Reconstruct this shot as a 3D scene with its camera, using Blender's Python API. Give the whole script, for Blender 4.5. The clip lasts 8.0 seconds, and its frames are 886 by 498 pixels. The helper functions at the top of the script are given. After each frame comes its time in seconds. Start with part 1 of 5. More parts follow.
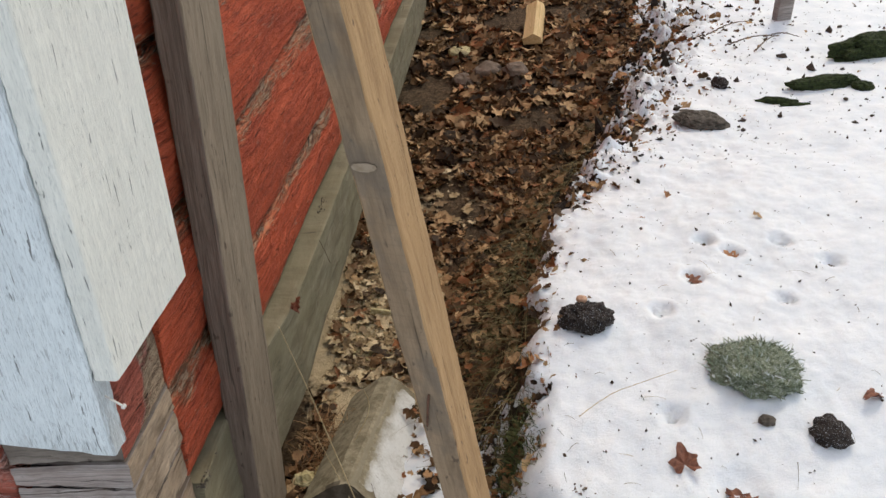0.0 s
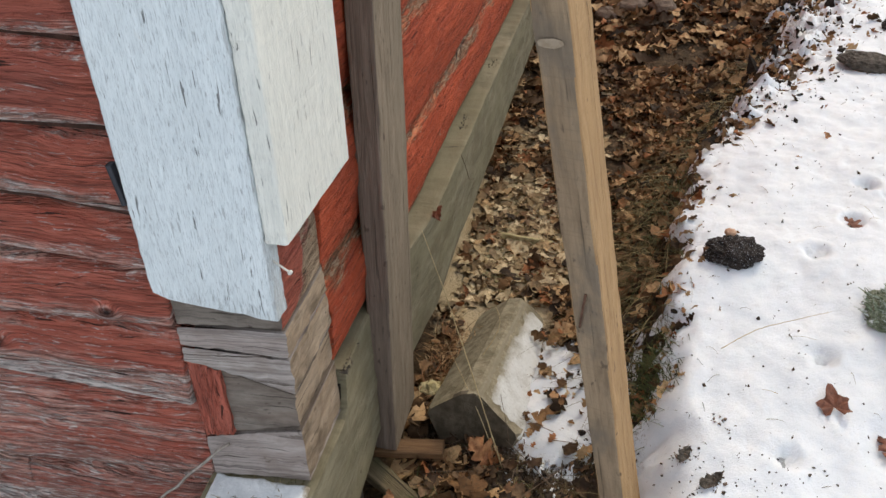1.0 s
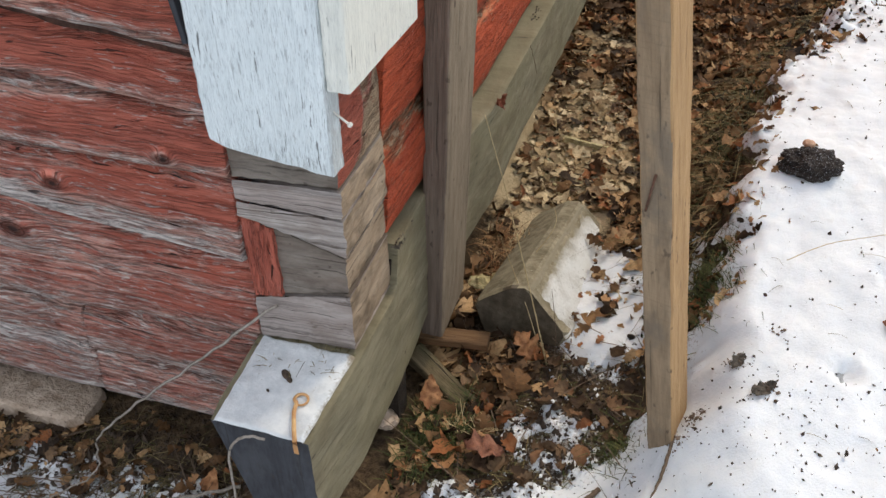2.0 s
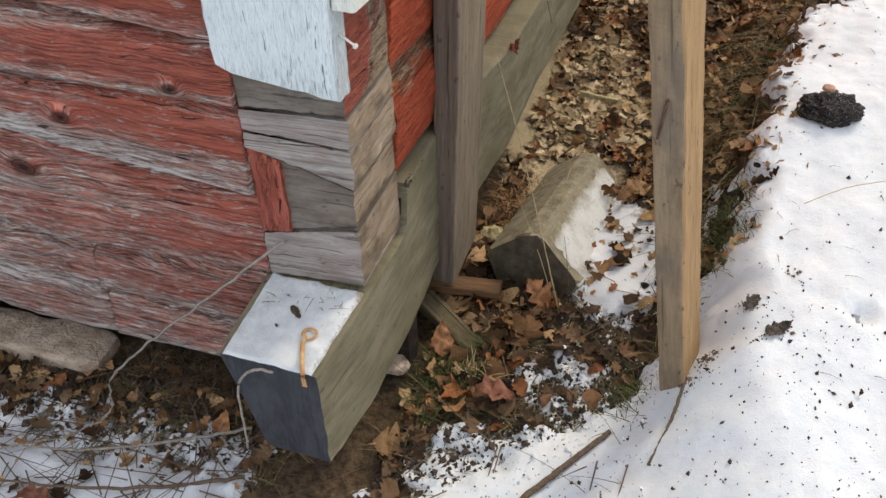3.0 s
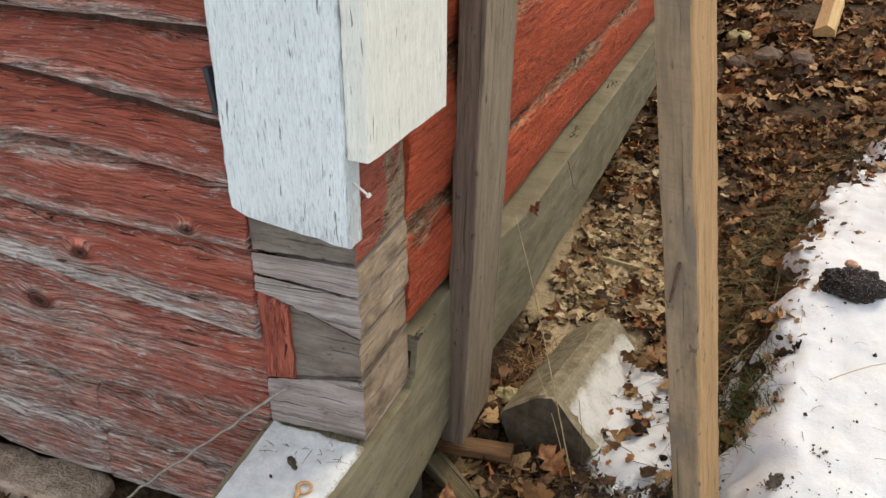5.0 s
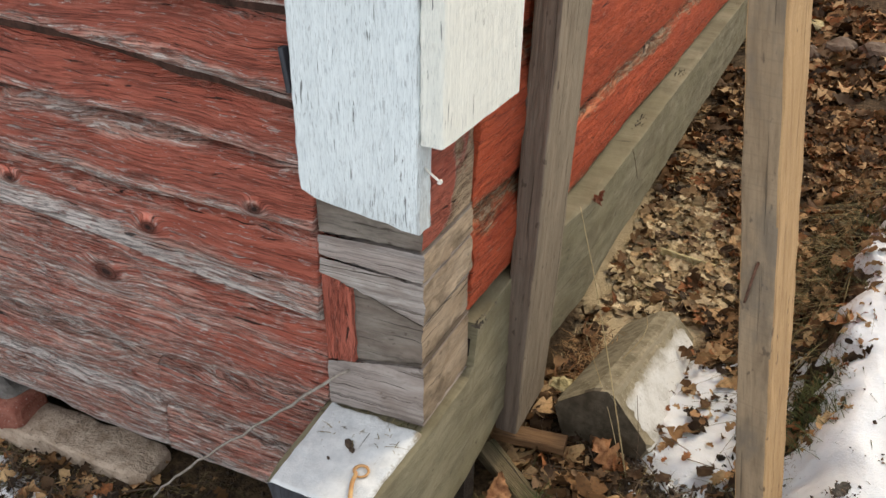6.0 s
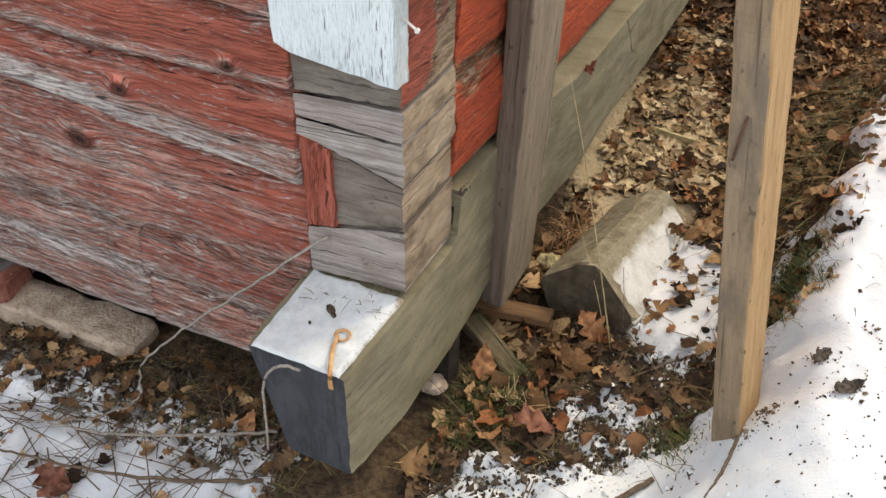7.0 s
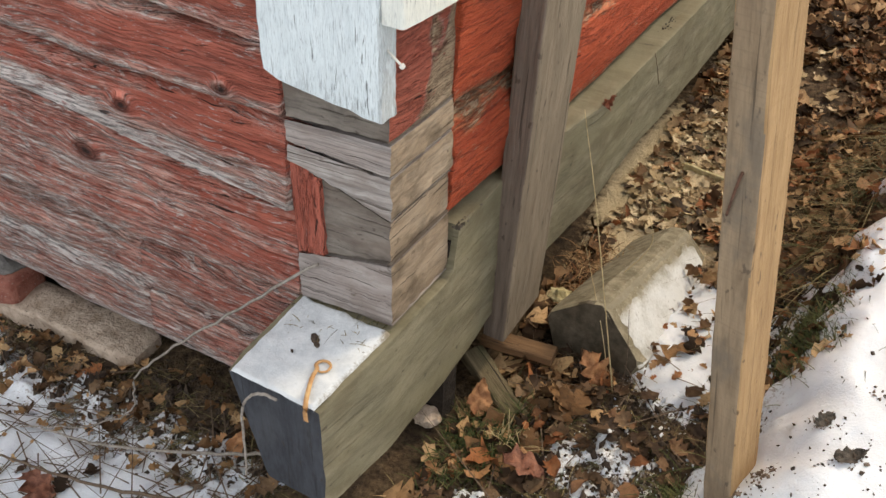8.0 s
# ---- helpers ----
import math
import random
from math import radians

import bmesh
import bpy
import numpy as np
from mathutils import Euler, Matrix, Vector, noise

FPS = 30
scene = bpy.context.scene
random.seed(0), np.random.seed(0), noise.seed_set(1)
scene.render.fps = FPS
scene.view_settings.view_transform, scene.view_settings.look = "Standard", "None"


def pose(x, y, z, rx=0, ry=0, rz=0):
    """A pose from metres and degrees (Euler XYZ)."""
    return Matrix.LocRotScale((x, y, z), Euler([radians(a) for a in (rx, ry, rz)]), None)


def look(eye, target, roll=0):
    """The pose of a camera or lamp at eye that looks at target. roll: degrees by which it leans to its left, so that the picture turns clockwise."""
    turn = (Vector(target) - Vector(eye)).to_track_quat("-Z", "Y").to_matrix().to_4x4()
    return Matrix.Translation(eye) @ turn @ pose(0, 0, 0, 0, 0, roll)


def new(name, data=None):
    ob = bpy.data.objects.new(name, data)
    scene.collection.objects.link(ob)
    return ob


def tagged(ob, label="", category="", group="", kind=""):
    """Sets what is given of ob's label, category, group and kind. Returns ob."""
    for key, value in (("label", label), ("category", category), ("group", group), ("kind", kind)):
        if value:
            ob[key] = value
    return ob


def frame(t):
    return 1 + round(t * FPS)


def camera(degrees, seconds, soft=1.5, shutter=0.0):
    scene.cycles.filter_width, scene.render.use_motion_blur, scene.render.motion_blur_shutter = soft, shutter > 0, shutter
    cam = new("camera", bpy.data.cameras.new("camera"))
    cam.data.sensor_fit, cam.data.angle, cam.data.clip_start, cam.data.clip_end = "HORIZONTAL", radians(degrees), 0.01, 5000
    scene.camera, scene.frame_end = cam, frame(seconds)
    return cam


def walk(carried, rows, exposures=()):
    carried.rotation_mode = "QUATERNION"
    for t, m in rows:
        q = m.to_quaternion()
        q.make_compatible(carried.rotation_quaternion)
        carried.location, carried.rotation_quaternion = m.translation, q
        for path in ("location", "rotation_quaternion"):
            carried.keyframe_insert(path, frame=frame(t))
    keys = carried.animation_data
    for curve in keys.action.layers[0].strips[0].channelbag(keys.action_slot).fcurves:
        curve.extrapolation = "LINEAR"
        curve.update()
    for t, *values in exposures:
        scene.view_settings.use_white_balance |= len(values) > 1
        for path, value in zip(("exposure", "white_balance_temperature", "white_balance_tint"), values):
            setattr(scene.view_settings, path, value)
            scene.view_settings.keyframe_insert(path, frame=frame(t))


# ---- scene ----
cam = camera(56.1, 8.0)
PATH = [
    (0, (0.411, -0.663, 1.291), (0.294, 1.053, 0.27), -1.9),
    (0.5, (0.379, -0.676, 1.245), (0.123, 0.988, 0.165), -3.6),
    (0.8, (0.366, -0.69, 1.225), (0.039, 0.955, 0.136), -3.4),
    (1, (0.349, -0.691, 1.226), (-0.019, 0.93, 0.113), -2.1),
    (1.5, (0.333, -0.699, 1.2), (-0.123, 0.864, 0.039), -1.1),
    (2, (0.34, -0.702, 1.156), (-0.121, 0.782, -0.103), -0.3),
    (2.2, (0.341, -0.703, 1.144), (-0.115, 0.746, -0.158), -0.2),
    (3.3, (0.364, -0.729, 1.103), (-0.161, 0.703, -0.191), -2.0),
    (3.5, (0.363, -0.723, 1.11), (-0.199, 0.752, -0.118), -1.9),
    (3.7, (0.36, -0.715, 1.116), (-0.247, 0.783, -0.062), -2.3),
    (4, (0.367, -0.714, 1.114), (-0.27, 0.847, 0.038), -1.6),
    (4.2, (0.377, -0.705, 1.11), (-0.223, 0.897, 0.074), -0.9),
    (5.3, (0.38, -0.712, 1.087), (-0.265, 0.908, 0.108), 0.8),
    (5.5, (0.369, -0.712, 1.092), (-0.288, 0.899, 0.106), 0.8),
    (6, (0.352, -0.706, 1.09), (-0.373, 0.854, 0.069), 0.8),
    (6.2, (0.346, -0.698, 1.086), (-0.389, 0.832, 0.029), 0.8),
    (6.5, (0.354, -0.698, 1.072), (-0.375, 0.793, -0.042), 0.8),
    (6.8, (0.358, -0.697, 1.056), (-0.322, 0.759, -0.134), 0.9),
    (7, (0.371, -0.7, 1.043), (-0.287, 0.738, -0.181), 1.0),
    (7.5, (0.385, -0.689, 1.037), (-0.278, 0.733, -0.204), 1.0),
    (8, (0.415, -0.637, 1.053), (-0.35, 0.765, -0.15), 2.0),
]
walk(cam, [(t, look(eye, target, roll)) for t, eye, target, roll in PATH], exposures=[(0, 0.85, 6500, 10), (2, 1.07, 6500, 10), (4, 1.08, 6750, 10), (6, 1.20, 6950, 10), (7, 1.37, 6900, 10), (8, 1.29, 6950, 10)])

# ---- light ----
SUN_DIR = Vector((0.30, 0.66, 0.70)).normalized()
world = bpy.data.worlds.new("sky")
scene.world = world
world.use_nodes = True
wn = world.node_tree.nodes
sky = wn.new("ShaderNodeTexSky")
sky.sky_type, sky.sun_disc = "NISHITA", False
sky.air_density, sky.dust_density, sky.ozone_density = 1.1, 3.0, 1.0
sky.sun_elevation = math.asin(SUN_DIR.z)
sky.sun_rotation = math.atan2(SUN_DIR.x, SUN_DIR.y)
wn["Background"].inputs["Strength"].default_value = 0.15
haze = wn.new("ShaderNodeMix")  # thin high cloud evens out the clear sky
haze.data_type, haze.inputs[0].default_value, haze.inputs[7].default_value = "RGBA", 0.85, (3.25, 3.42, 3.68, 1)
world.node_tree.links.new(sky.outputs[0], haze.inputs[6])
world.node_tree.links.new(haze.outputs[2], wn["Background"].inputs["Color"])
sun = new("sun", bpy.data.lights.new("sun", "SUN"))
sun.data.energy, sun.data.angle, sun.data.color = 0.75, radians(11), (1.0, 0.87, 0.66)
sun.matrix_world = look(SUN_DIR * 20, (0, 0, 0))


# ---- shader helpers ----
class Tree:
    """A node material written as short calls."""

    def __init__(self, name):
        self.mat = bpy.data.materials.new(name)
        self.mat.use_nodes = True
        self.t = self.mat.node_tree
        self.bsdf = self.t.nodes["Principled BSDF"]

    def put(self, socket, value):
        if isinstance(value, bpy.types.NodeSocket):
            self.t.links.new(value, socket)
        else:
            socket.default_value = value

    def node(self, kind, **values):
        n = self.t.nodes.new(kind)
        for key, value in values.items():
            self.put(n.inputs[key], value)
        return n

    def coords(self, scale=(1, 1, 1), shift=None):
        src = self.t.nodes.new("ShaderNodeTexCoord").outputs["Object"]
        n = self.node("ShaderNodeMapping", Vector=src, Scale=scale)
        if shift is not None:
            self.put(n.inputs["Location"], shift)
        return n.outputs[0]

    def noise(self, vec, scale=1.0, detail=4.0, rough=0.55, distort=0.0):
        n = self.node("ShaderNodeTexNoise", Vector=vec, Scale=scale, Detail=detail, Roughness=rough, Distortion=distort)
        return n.outputs["Fac"]

    def rings(self, vec, scale, distort=5.0, detail=3.0, direction="Z"):
        """Grain lines of sawn or weathered timber."""
        n = self.node("ShaderNodeTexWave", Vector=vec, Scale=scale, Distortion=distort, Detail=detail)
        n.inputs["Detail Scale"].default_value, n.inputs["Detail Roughness"].default_value = 1.6, 0.6
        n.wave_type, n.bands_direction = "BANDS", direction
        return n.outputs["Fac"]

    def math(self, op, a, b=0.0, clamp=False):
        n = self.t.nodes.new("ShaderNodeMath")
        n.operation, n.use_clamp = op, clamp
        self.put(n.inputs[0], a)
        self.put(n.inputs[1], b)
        return n.outputs[0]

    def step(self, x, lo, hi, a=0.0, b=1.0):
        n = self.t.nodes.new("ShaderNodeMapRange")
        n.interpolation_type = "SMOOTHSTEP"
        for i, v in enumerate((x, lo, hi, a, b)):
            self.put(n.inputs[i], v)
        return n.outputs[0]

    def mix(self, f, a, b):
        n = self.t.nodes.new("ShaderNodeMix")
        n.data_type = "RGBA"
        self.put(n.inputs[0], f)
        self.put(n.inputs[6], a if isinstance(a, bpy.types.NodeSocket) else (*a, 1))
        self.put(n.inputs[7], b if isinstance(b, bpy.types.NodeSocket) else (*b, 1))
        return n.outputs[2]

    def ramp(self, f, *stops):
        n = self.node("ShaderNodeValToRGB", Fac=f)
        e = n.color_ramp.elements
        while len(e) < len(stops):
            e.new(0.5)
        for el, (p, c) in zip(e, stops):
            el.position, el.color = p, (*c, 1)
        return n.outputs[0]

    def attr(self, name):
        n = self.t.nodes.new("ShaderNodeAttribute")
        n.attribute_name = name
        return n.outputs["Fac"]

    def island(self):
        return self.t.nodes.new("ShaderNodeNewGeometry").outputs["Random Per Island"]

    def random(self):
        return self.t.nodes.new("ShaderNodeObjectInfo").outputs["Random"]

    def bump(self, height, strength=0.4, dist=0.002, under=None):
        n = self.node("ShaderNodeBump", Height=height, Strength=strength, Distance=dist)
        if under is not None:
            self.put(n.inputs["Normal"], under)
        return n.outputs[0]

    def done(self, color, rough=0.8, normal=None, spec=0.3, metal=0.0):
        self.put(self.bsdf.inputs["Base Color"], color if isinstance(color, bpy.types.NodeSocket) else (*color, 1))
        self.put(self.bsdf.inputs["Roughness"], rough)
        self.put(self.bsdf.inputs["Specular IOR Level"], spec)
        self.put(self.bsdf.inputs["Metallic"], metal)
        if normal is not None:
            self.put(self.bsdf.inputs["Normal"], normal)
        return self.mat


def along(axis, a, c, flat=""):
    """Scale a along the grain's axis and c across it; flat names the axis that a face looks along."""
    s = [c, c, c]
    for letter in flat:
        s["xyz".index(letter)] = c * 0.12
    s["xyz".index(axis)] = a
    return tuple(s)


# ---- materials ----
KNOTS = ((-0.507, 0.450, 0.95), (-0.396, 0.556, 0.5), (-0.217, 0.626, 0.40), (-0.64, 0.575, 0.45))


def painted_log(name, axis, reds, woods, washes, amount, knots=(), flat=""):
    """Red distemper on old timber; the vertex value 'wear' says where it has gone."""
    m = Tree(name)
    rnd = m.random()
    move = m.node("ShaderNodeCombineXYZ", X=m.math("MULTIPLY", rnd, 37.0), Y=m.math("MULTIPLY", rnd, 91.0), Z=m.math("MULTIPLY", rnd, 53.0)).outputs[0]
    near = 9.0
    place = m.t.nodes.new("ShaderNodeTexCoord").outputs["Object"]
    if knots:
        xyz = m.node("ShaderNodeSeparateXYZ", Vector=place)
        for kx, kz, size in knots:
            dx = m.math("DIVIDE", m.math("SUBTRACT", xyz.outputs[0], kx), 1.6 * size)
            dz = m.math("DIVIDE", m.math("SUBTRACT", xyz.outputs[2], kz), size)
            d = m.math("SQRT", m.math("ADD", m.math("MULTIPLY", dx, dx), m.math("MULTIPLY", dz, dz)))
            near = m.math("MINIMUM", near, d)
        bend = m.step(near, 0.0, 0.045, 0.016, 0.0)
        lift = m.node("ShaderNodeCombineXYZ", Z=bend).outputs[0]
        add = m.t.nodes.new("ShaderNodeVectorMath")
        m.put(add.inputs[0], place)
        m.put(add.inputs[1], lift)
        place = add.outputs[0]
    sway = m.noise(m.coords(along(axis, 5, 9), move), 1, 3, 0.5)
    shift = m.node("ShaderNodeCombineXYZ", **{"Z" if axis != "z" else "X": m.math("MULTIPLY", m.math("SUBTRACT", sway, 0.5), 0.035)}).outputs[0]
    add = m.t.nodes.new("ShaderNodeVectorMath")
    m.put(add.inputs[0], place)
    m.put(add.inputs[1], shift)
    place = add.outputs[0]

    def co(a, c):
        return m.node("ShaderNodeMapping", Vector=place, Scale=along(axis, a, c, flat), Location=move).outputs[0]

    big = m.noise(co(3.6, 12), 1, 5, 0.62, 0.8)
    blot = m.noise(co(24, 58), 1, 6, 0.70, 1.1)
    mid = m.noise(co(10, 120), 1, 5, 0.68, 0.4)
    fine = m.noise(co(24, 380), 1, 5, 0.74, 0.2)
    spots = m.noise(co(80, 110), 1, 4, 0.65)
    chips = m.noise(co(30, 230), 1, 6, 0.76, 0.5)
    wear = m.math("ADD", m.math("MULTIPLY", m.attr("wear"), 0.75), amount)
    sig = m.math("ADD", m.math("ADD", m.math("MULTIPLY", big, 0.42), m.math("MULTIPLY", blot, 0.50)), m.math("ADD", m.math("MULTIPLY", mid, 0.34), m.math("MULTIPLY", fine, 0.34)))
    sum_ = m.math("ADD", sig, wear)
    thin = m.step(sum_, 0.86, 1.05)
    bare = m.step(sum_, 1.00, 1.20)
    pale = m.step(m.math("ADD", sum_, m.math("MULTIPLY", m.math("SUBTRACT", chips, 0.5), 0.5)), 1.20, 1.48)
    lines = m.step(m.math("ABSOLUTE", m.math("SUBTRACT", m.noise(co(9, 210), 1, 5, 0.62, 0.6), 0.5)), 0.0, 0.030, 1, 0)
    red = m.mix(m.step(mid, 0.3, 0.7), reds[0], reds[1])
    red = m.mix(m.step(big, 0.48, 0.70, 0, 0.7), red, reds[2])
    red = m.mix(m.step(fine, 0.40, 0.60, 0.40, 0.0), red, reds[2])
    washed = m.mix(m.step(m.math("ADD", fine, mid), 0.8, 1.2), washes[0], washes[1])
    washed = m.mix(m.step(spots, 0.45, 0.65, 0, 0.45), washed, reds[0])
    wood = m.mix(m.step(m.math("ADD", m.math("MULTIPLY", mid, 0.6), m.math("MULTIPLY", fine, 0.7)), 0.48, 0.82), woods[0], woods[1])
    wood = m.mix(m.step(blot, 0.50, 0.66, 0, 0.5), wood, woods[0])
    col = m.mix(thin, red, washed)
    col = m.mix(m.math("MULTIPLY", bare, m.step(spots, 0.34, 0.52, 0.35, 0.9)), col, wood)
    col = m.mix(m.math("MULTIPLY", pale, m.step(m.math("ADD", mid, fine), 0.78, 1.15, 0.25, 0.95)), col, woods[2])
    flake = m.step(m.math("ADD", chips, m.math("MULTIPLY", sum_, 0.24)), 0.78, 0.85)
    col = m.mix(m.math("MULTIPLY", flake, 0.70), col, woods[2])
    scab = m.step(m.math("ADD", m.noise(co(44, 120), 1, 5, 0.7, 1.2), m.math("MULTIPLY", blot, 0.3)), 0.77, 0.83)
    col = m.mix(m.math("MULTIPLY", scab, 0.6), col, reds[0])
    col = m.mix(m.math("MULTIPLY", lines, m.step(thin, 0, 1, 0.15, 0.6)), col, (0.060, 0.030, 0.024))
    grain = m.step(m.math("ABSOLUTE", m.math("SUBTRACT", m.noise(co(2.6, 95), 1, 4, 0.6, 0.3), 0.5)), 0.0, 0.016, 1, 0)
    col = m.mix(m.math("MULTIPLY", grain, 0.6), col, (0.075, 0.032, 0.025))
    crack = m.step(m.noise(co(7, 110), 1, 4, 0.6, 1.2), 0.325, 0.355, 1, 0)
    col = m.mix(m.math("MULTIPLY", crack, 0.9), col, (0.028, 0.019, 0.016))
    pits = m.step(m.noise(co(110, 170), 1, 3, 0.6), 0.70, 0.78, 0, 0.5)
    col = m.mix(pits, col, (0.05, 0.028, 0.024))
    h = m.math("ADD", m.math("MULTIPLY", fine, 1.0), m.math("ADD", m.math("MULTIPLY", blot, 0.9), m.math("MULTIPLY", mid, 1.0)))
    h = m.math("ADD", h, m.math("ADD", m.math("MULTIPLY", flake, 0.25), m.math("MULTIPLY", scab, 0.3)))
    h = m.math("SUBTRACT", h, m.math("ADD", m.math("ADD", m.math("MULTIPLY", bare, 0.20), m.math("MULTIPLY", lines, 0.45)), m.math("ADD", m.math("MULTIPLY", crack, 1.1), m.math("ADD", m.math("MULTIPLY", grain, 0.7), m.math("MULTIPLY", pits, 0.5)))))
    if knots:
        whirl = m.noise(m.node("ShaderNodeCombineXYZ", X=m.math("MULTIPLY", near, 420.0), Y=spots).outputs[0], 1, 2, 0.5)
        core = m.step(near, 0.012, 0.022, 1, 0)
        col = m.mix(m.math("MULTIPLY", core, m.step(whirl, 0.35, 0.6, 0.45, 0.95)), col, (0.13, 0.042, 0.028))
        rim = m.math("MULTIPLY", m.step(near, 0.017, 0.021), m.step(near, 0.023, 0.030, 1, 0))
        col = m.mix(m.math("MULTIPLY", rim, m.step(blot, 0.50, 0.60, 0.0, 0.6)), col, woods[1])
        col = m.mix(m.step(near, 0.004, 0.009, 0.9, 0), col, (0.035, 0.018, 0.014))
        h = m.math("SUBTRACT", h, m.math("MULTIPLY", core, m.math("MULTIPLY", whirl, 1.4)))
    return m.done(col, m.step(bare, 0, 1, 0.86, 0.78), m.bump(h, 1.0, 0.008), 0.2)


def bare_wood(name, axis, dark, light, tint, streak=420, cracks=0.7, blotch=(0.0, (0, 0, 0)), lines=0.35, lean=(0.0, 0.0), saw=0.0, flat="", grainy=110):
    """Unpainted sawn timber with grain, checks and weather stains; lean: how the timber slants from upright."""
    m = Tree(name)
    rnd = m.random()
    move = m.node("ShaderNodeCombineXYZ", X=m.math("MULTIPLY", rnd, 31.0), Y=m.math("MULTIPLY", rnd, 77.0), Z=m.math("MULTIPLY", rnd, 43.0)).outputs[0]
    xyz = m.node("ShaderNodeSeparateXYZ", Vector=m.t.nodes.new("ShaderNodeTexCoord").outputs["Object"])
    x, y, z = xyz.outputs
    x, y = m.math("SUBTRACT", x, m.math("MULTIPLY", z, lean[0])), m.math("SUBTRACT", y, m.math("MULTIPLY", z, lean[1]))
    place = m.node("ShaderNodeCombineXYZ", X=x, Y=y, Z=z).outputs[0]

    def co(a, c):
        return m.node("ShaderNodeMapping", Vector=place, Scale=along(axis, a, c, flat), Location=move).outputs[0]

    big = m.noise(co(4, 14), 1, 4, 0.6, 0.3)
    mid = m.noise(co(0.045 * grainy + 450.0 / grainy, grainy), 1, 5, 0.64, 0.5)
    fine = m.noise(co(22, streak), 1, 4, 0.68)
    col = m.mix(m.step(mid, 0.3, 0.7), dark, light)
    col = m.mix(m.step(fine, 0.35, 0.7, 0, 0.55), col, light)
    col = m.mix(m.step(big, 0.4, 0.7, 0, 0.75), col, tint)
    ring = m.step(m.math("ABSOLUTE", m.math("SUBTRACT", m.noise(co(2.2, 120), 1, 3, 0.55, 0.3), 0.5)), 0.0, 0.06, 1, 0)
    col = m.mix(m.math("MULTIPLY", ring, lines), col, dark)
    dots = m.noise(co(60, 110), 1, 2, 0.5)
    crack = m.step(m.noise(co(4, 230), 1, 3, 0.5, 0.7), 0.32, 0.37, 1, 0)
    col = m.mix(m.math("MULTIPLY", crack, cracks), col, (0.03, 0.024, 0.018))
    col = m.mix(m.step(dots, 0.67, 0.75, 0, 0.62), col, (0.05, 0.036, 0.026))
    col = m.mix(m.step(m.noise(co(9, 16), 1, 5, 0.65), 0.46, 0.66, 0, blotch[0]), col, blotch[1])
    knot = m.noise(co(22, 42), 1, 2, 0.5, 0.3)
    col = m.mix(m.step(knot, 0.735, 0.775, 0, 0.75), col, (0.06, 0.04, 0.028))
    grime = m.noise(co(130, 260), 1, 3, 0.6)
    col = m.mix(m.step(grime, 0.58, 0.75, 0, 0.3), col, dark)
    marks = m.noise(co(330, 7), 1, 2, 0.5)
    col = m.mix(m.step(marks, 0.52, 0.66, 0, saw), col, dark)
    h = m.math("SUBTRACT", m.math("ADD", m.math("MULTIPLY", fine, 0.6), m.math("ADD", mid, m.math("MULTIPLY", marks, saw))), m.math("ADD", m.math("MULTIPLY", crack, 0.6), m.math("MULTIPLY", ring, 0.25 * lines)))
    return m.done(col, 0.82, m.bump(h, 0.75, 0.0035), 0.2)


def flaking_white(name, axis, amount, tone=(1.0, 1.0, 1.0), crackle=1.0):
    """Old white oil paint with fine vertical cracks through to grey wood."""
    m = Tree(name)
    big = m.noise(m.coords(along(axis, 4, 13)), 1, 4, 0.6)
    mid = m.noise(m.coords(along(axis, 13, 170)), 1, 5, 0.62, 0.5)
    fine = m.noise(m.coords(along(axis, 46, 640)), 1, 4, 0.66, 0.4)
    hair = m.noise(m.coords(along(axis, 42, 400)), 1, 5, 0.68, 0.8)
    sig = m.math("ADD", m.math("MULTIPLY", big, 0.28), m.math("ADD", m.math("MULTIPLY", mid, 0.42), m.math("MULTIPLY", fine, 0.70)))
    gone = m.step(m.math("ADD", sig, m.math("ADD", amount, m.math("MULTIPLY", m.attr("wear"), 0.22))), 0.82, 0.98)
    shade = lambda *c: tuple(a * b for a, b in zip(c, tone))
    white = m.mix(m.step(mid, 0.3, 0.7), shade(0.66, 0.68, 0.68), shade(0.77, 0.785, 0.78))
    white = m.mix(m.step(big, 0.45, 0.75, 0, 0.5), white, shade(0.60, 0.62, 0.62))
    silk = m.noise(m.coords(along(axis, 70, 760)), 1, 4, 0.7, 0.3)
    white = m.mix(m.step(silk, 0.50, 0.66, 0, 0.60 * crackle), white, shade(0.34, 0.365, 0.38))
    col = m.mix(m.math("MULTIPLY", gone, 0.45), white, m.mix(fine, (0.22, 0.22, 0.22), (0.42, 0.42, 0.41)))
    col = m.mix(m.step(hair, 0.58, 0.63, 0, 0.55 * crackle), col, (0.26, 0.285, 0.30))
    slit = m.step(m.noise(m.coords(along(axis, 26, 260)), 1, 3, 0.5, 0.5), 0.30, 0.34, 1, 0)
    col = m.mix(m.math("MULTIPLY", slit, 0.8), col, (0.11, 0.11, 0.11))
    rust = m.noise(m.coords((38, 38, 22)), 1, 3, 0.6)
    col = m.mix(m.step(rust, 0.70, 0.78, 0, 0.25), col, (0.40, 0.31, 0.17))
    h = m.math("SUBTRACT", m.math("ADD", m.math("MULTIPLY", fine, 0.5), m.math("MULTIPLY", mid, 0.5)), m.math("ADD", m.math("MULTIPLY", gone, 0.4), slit))
    return m.done(col, 0.55, m.bump(h, 0.9, 0.003), 0.35)


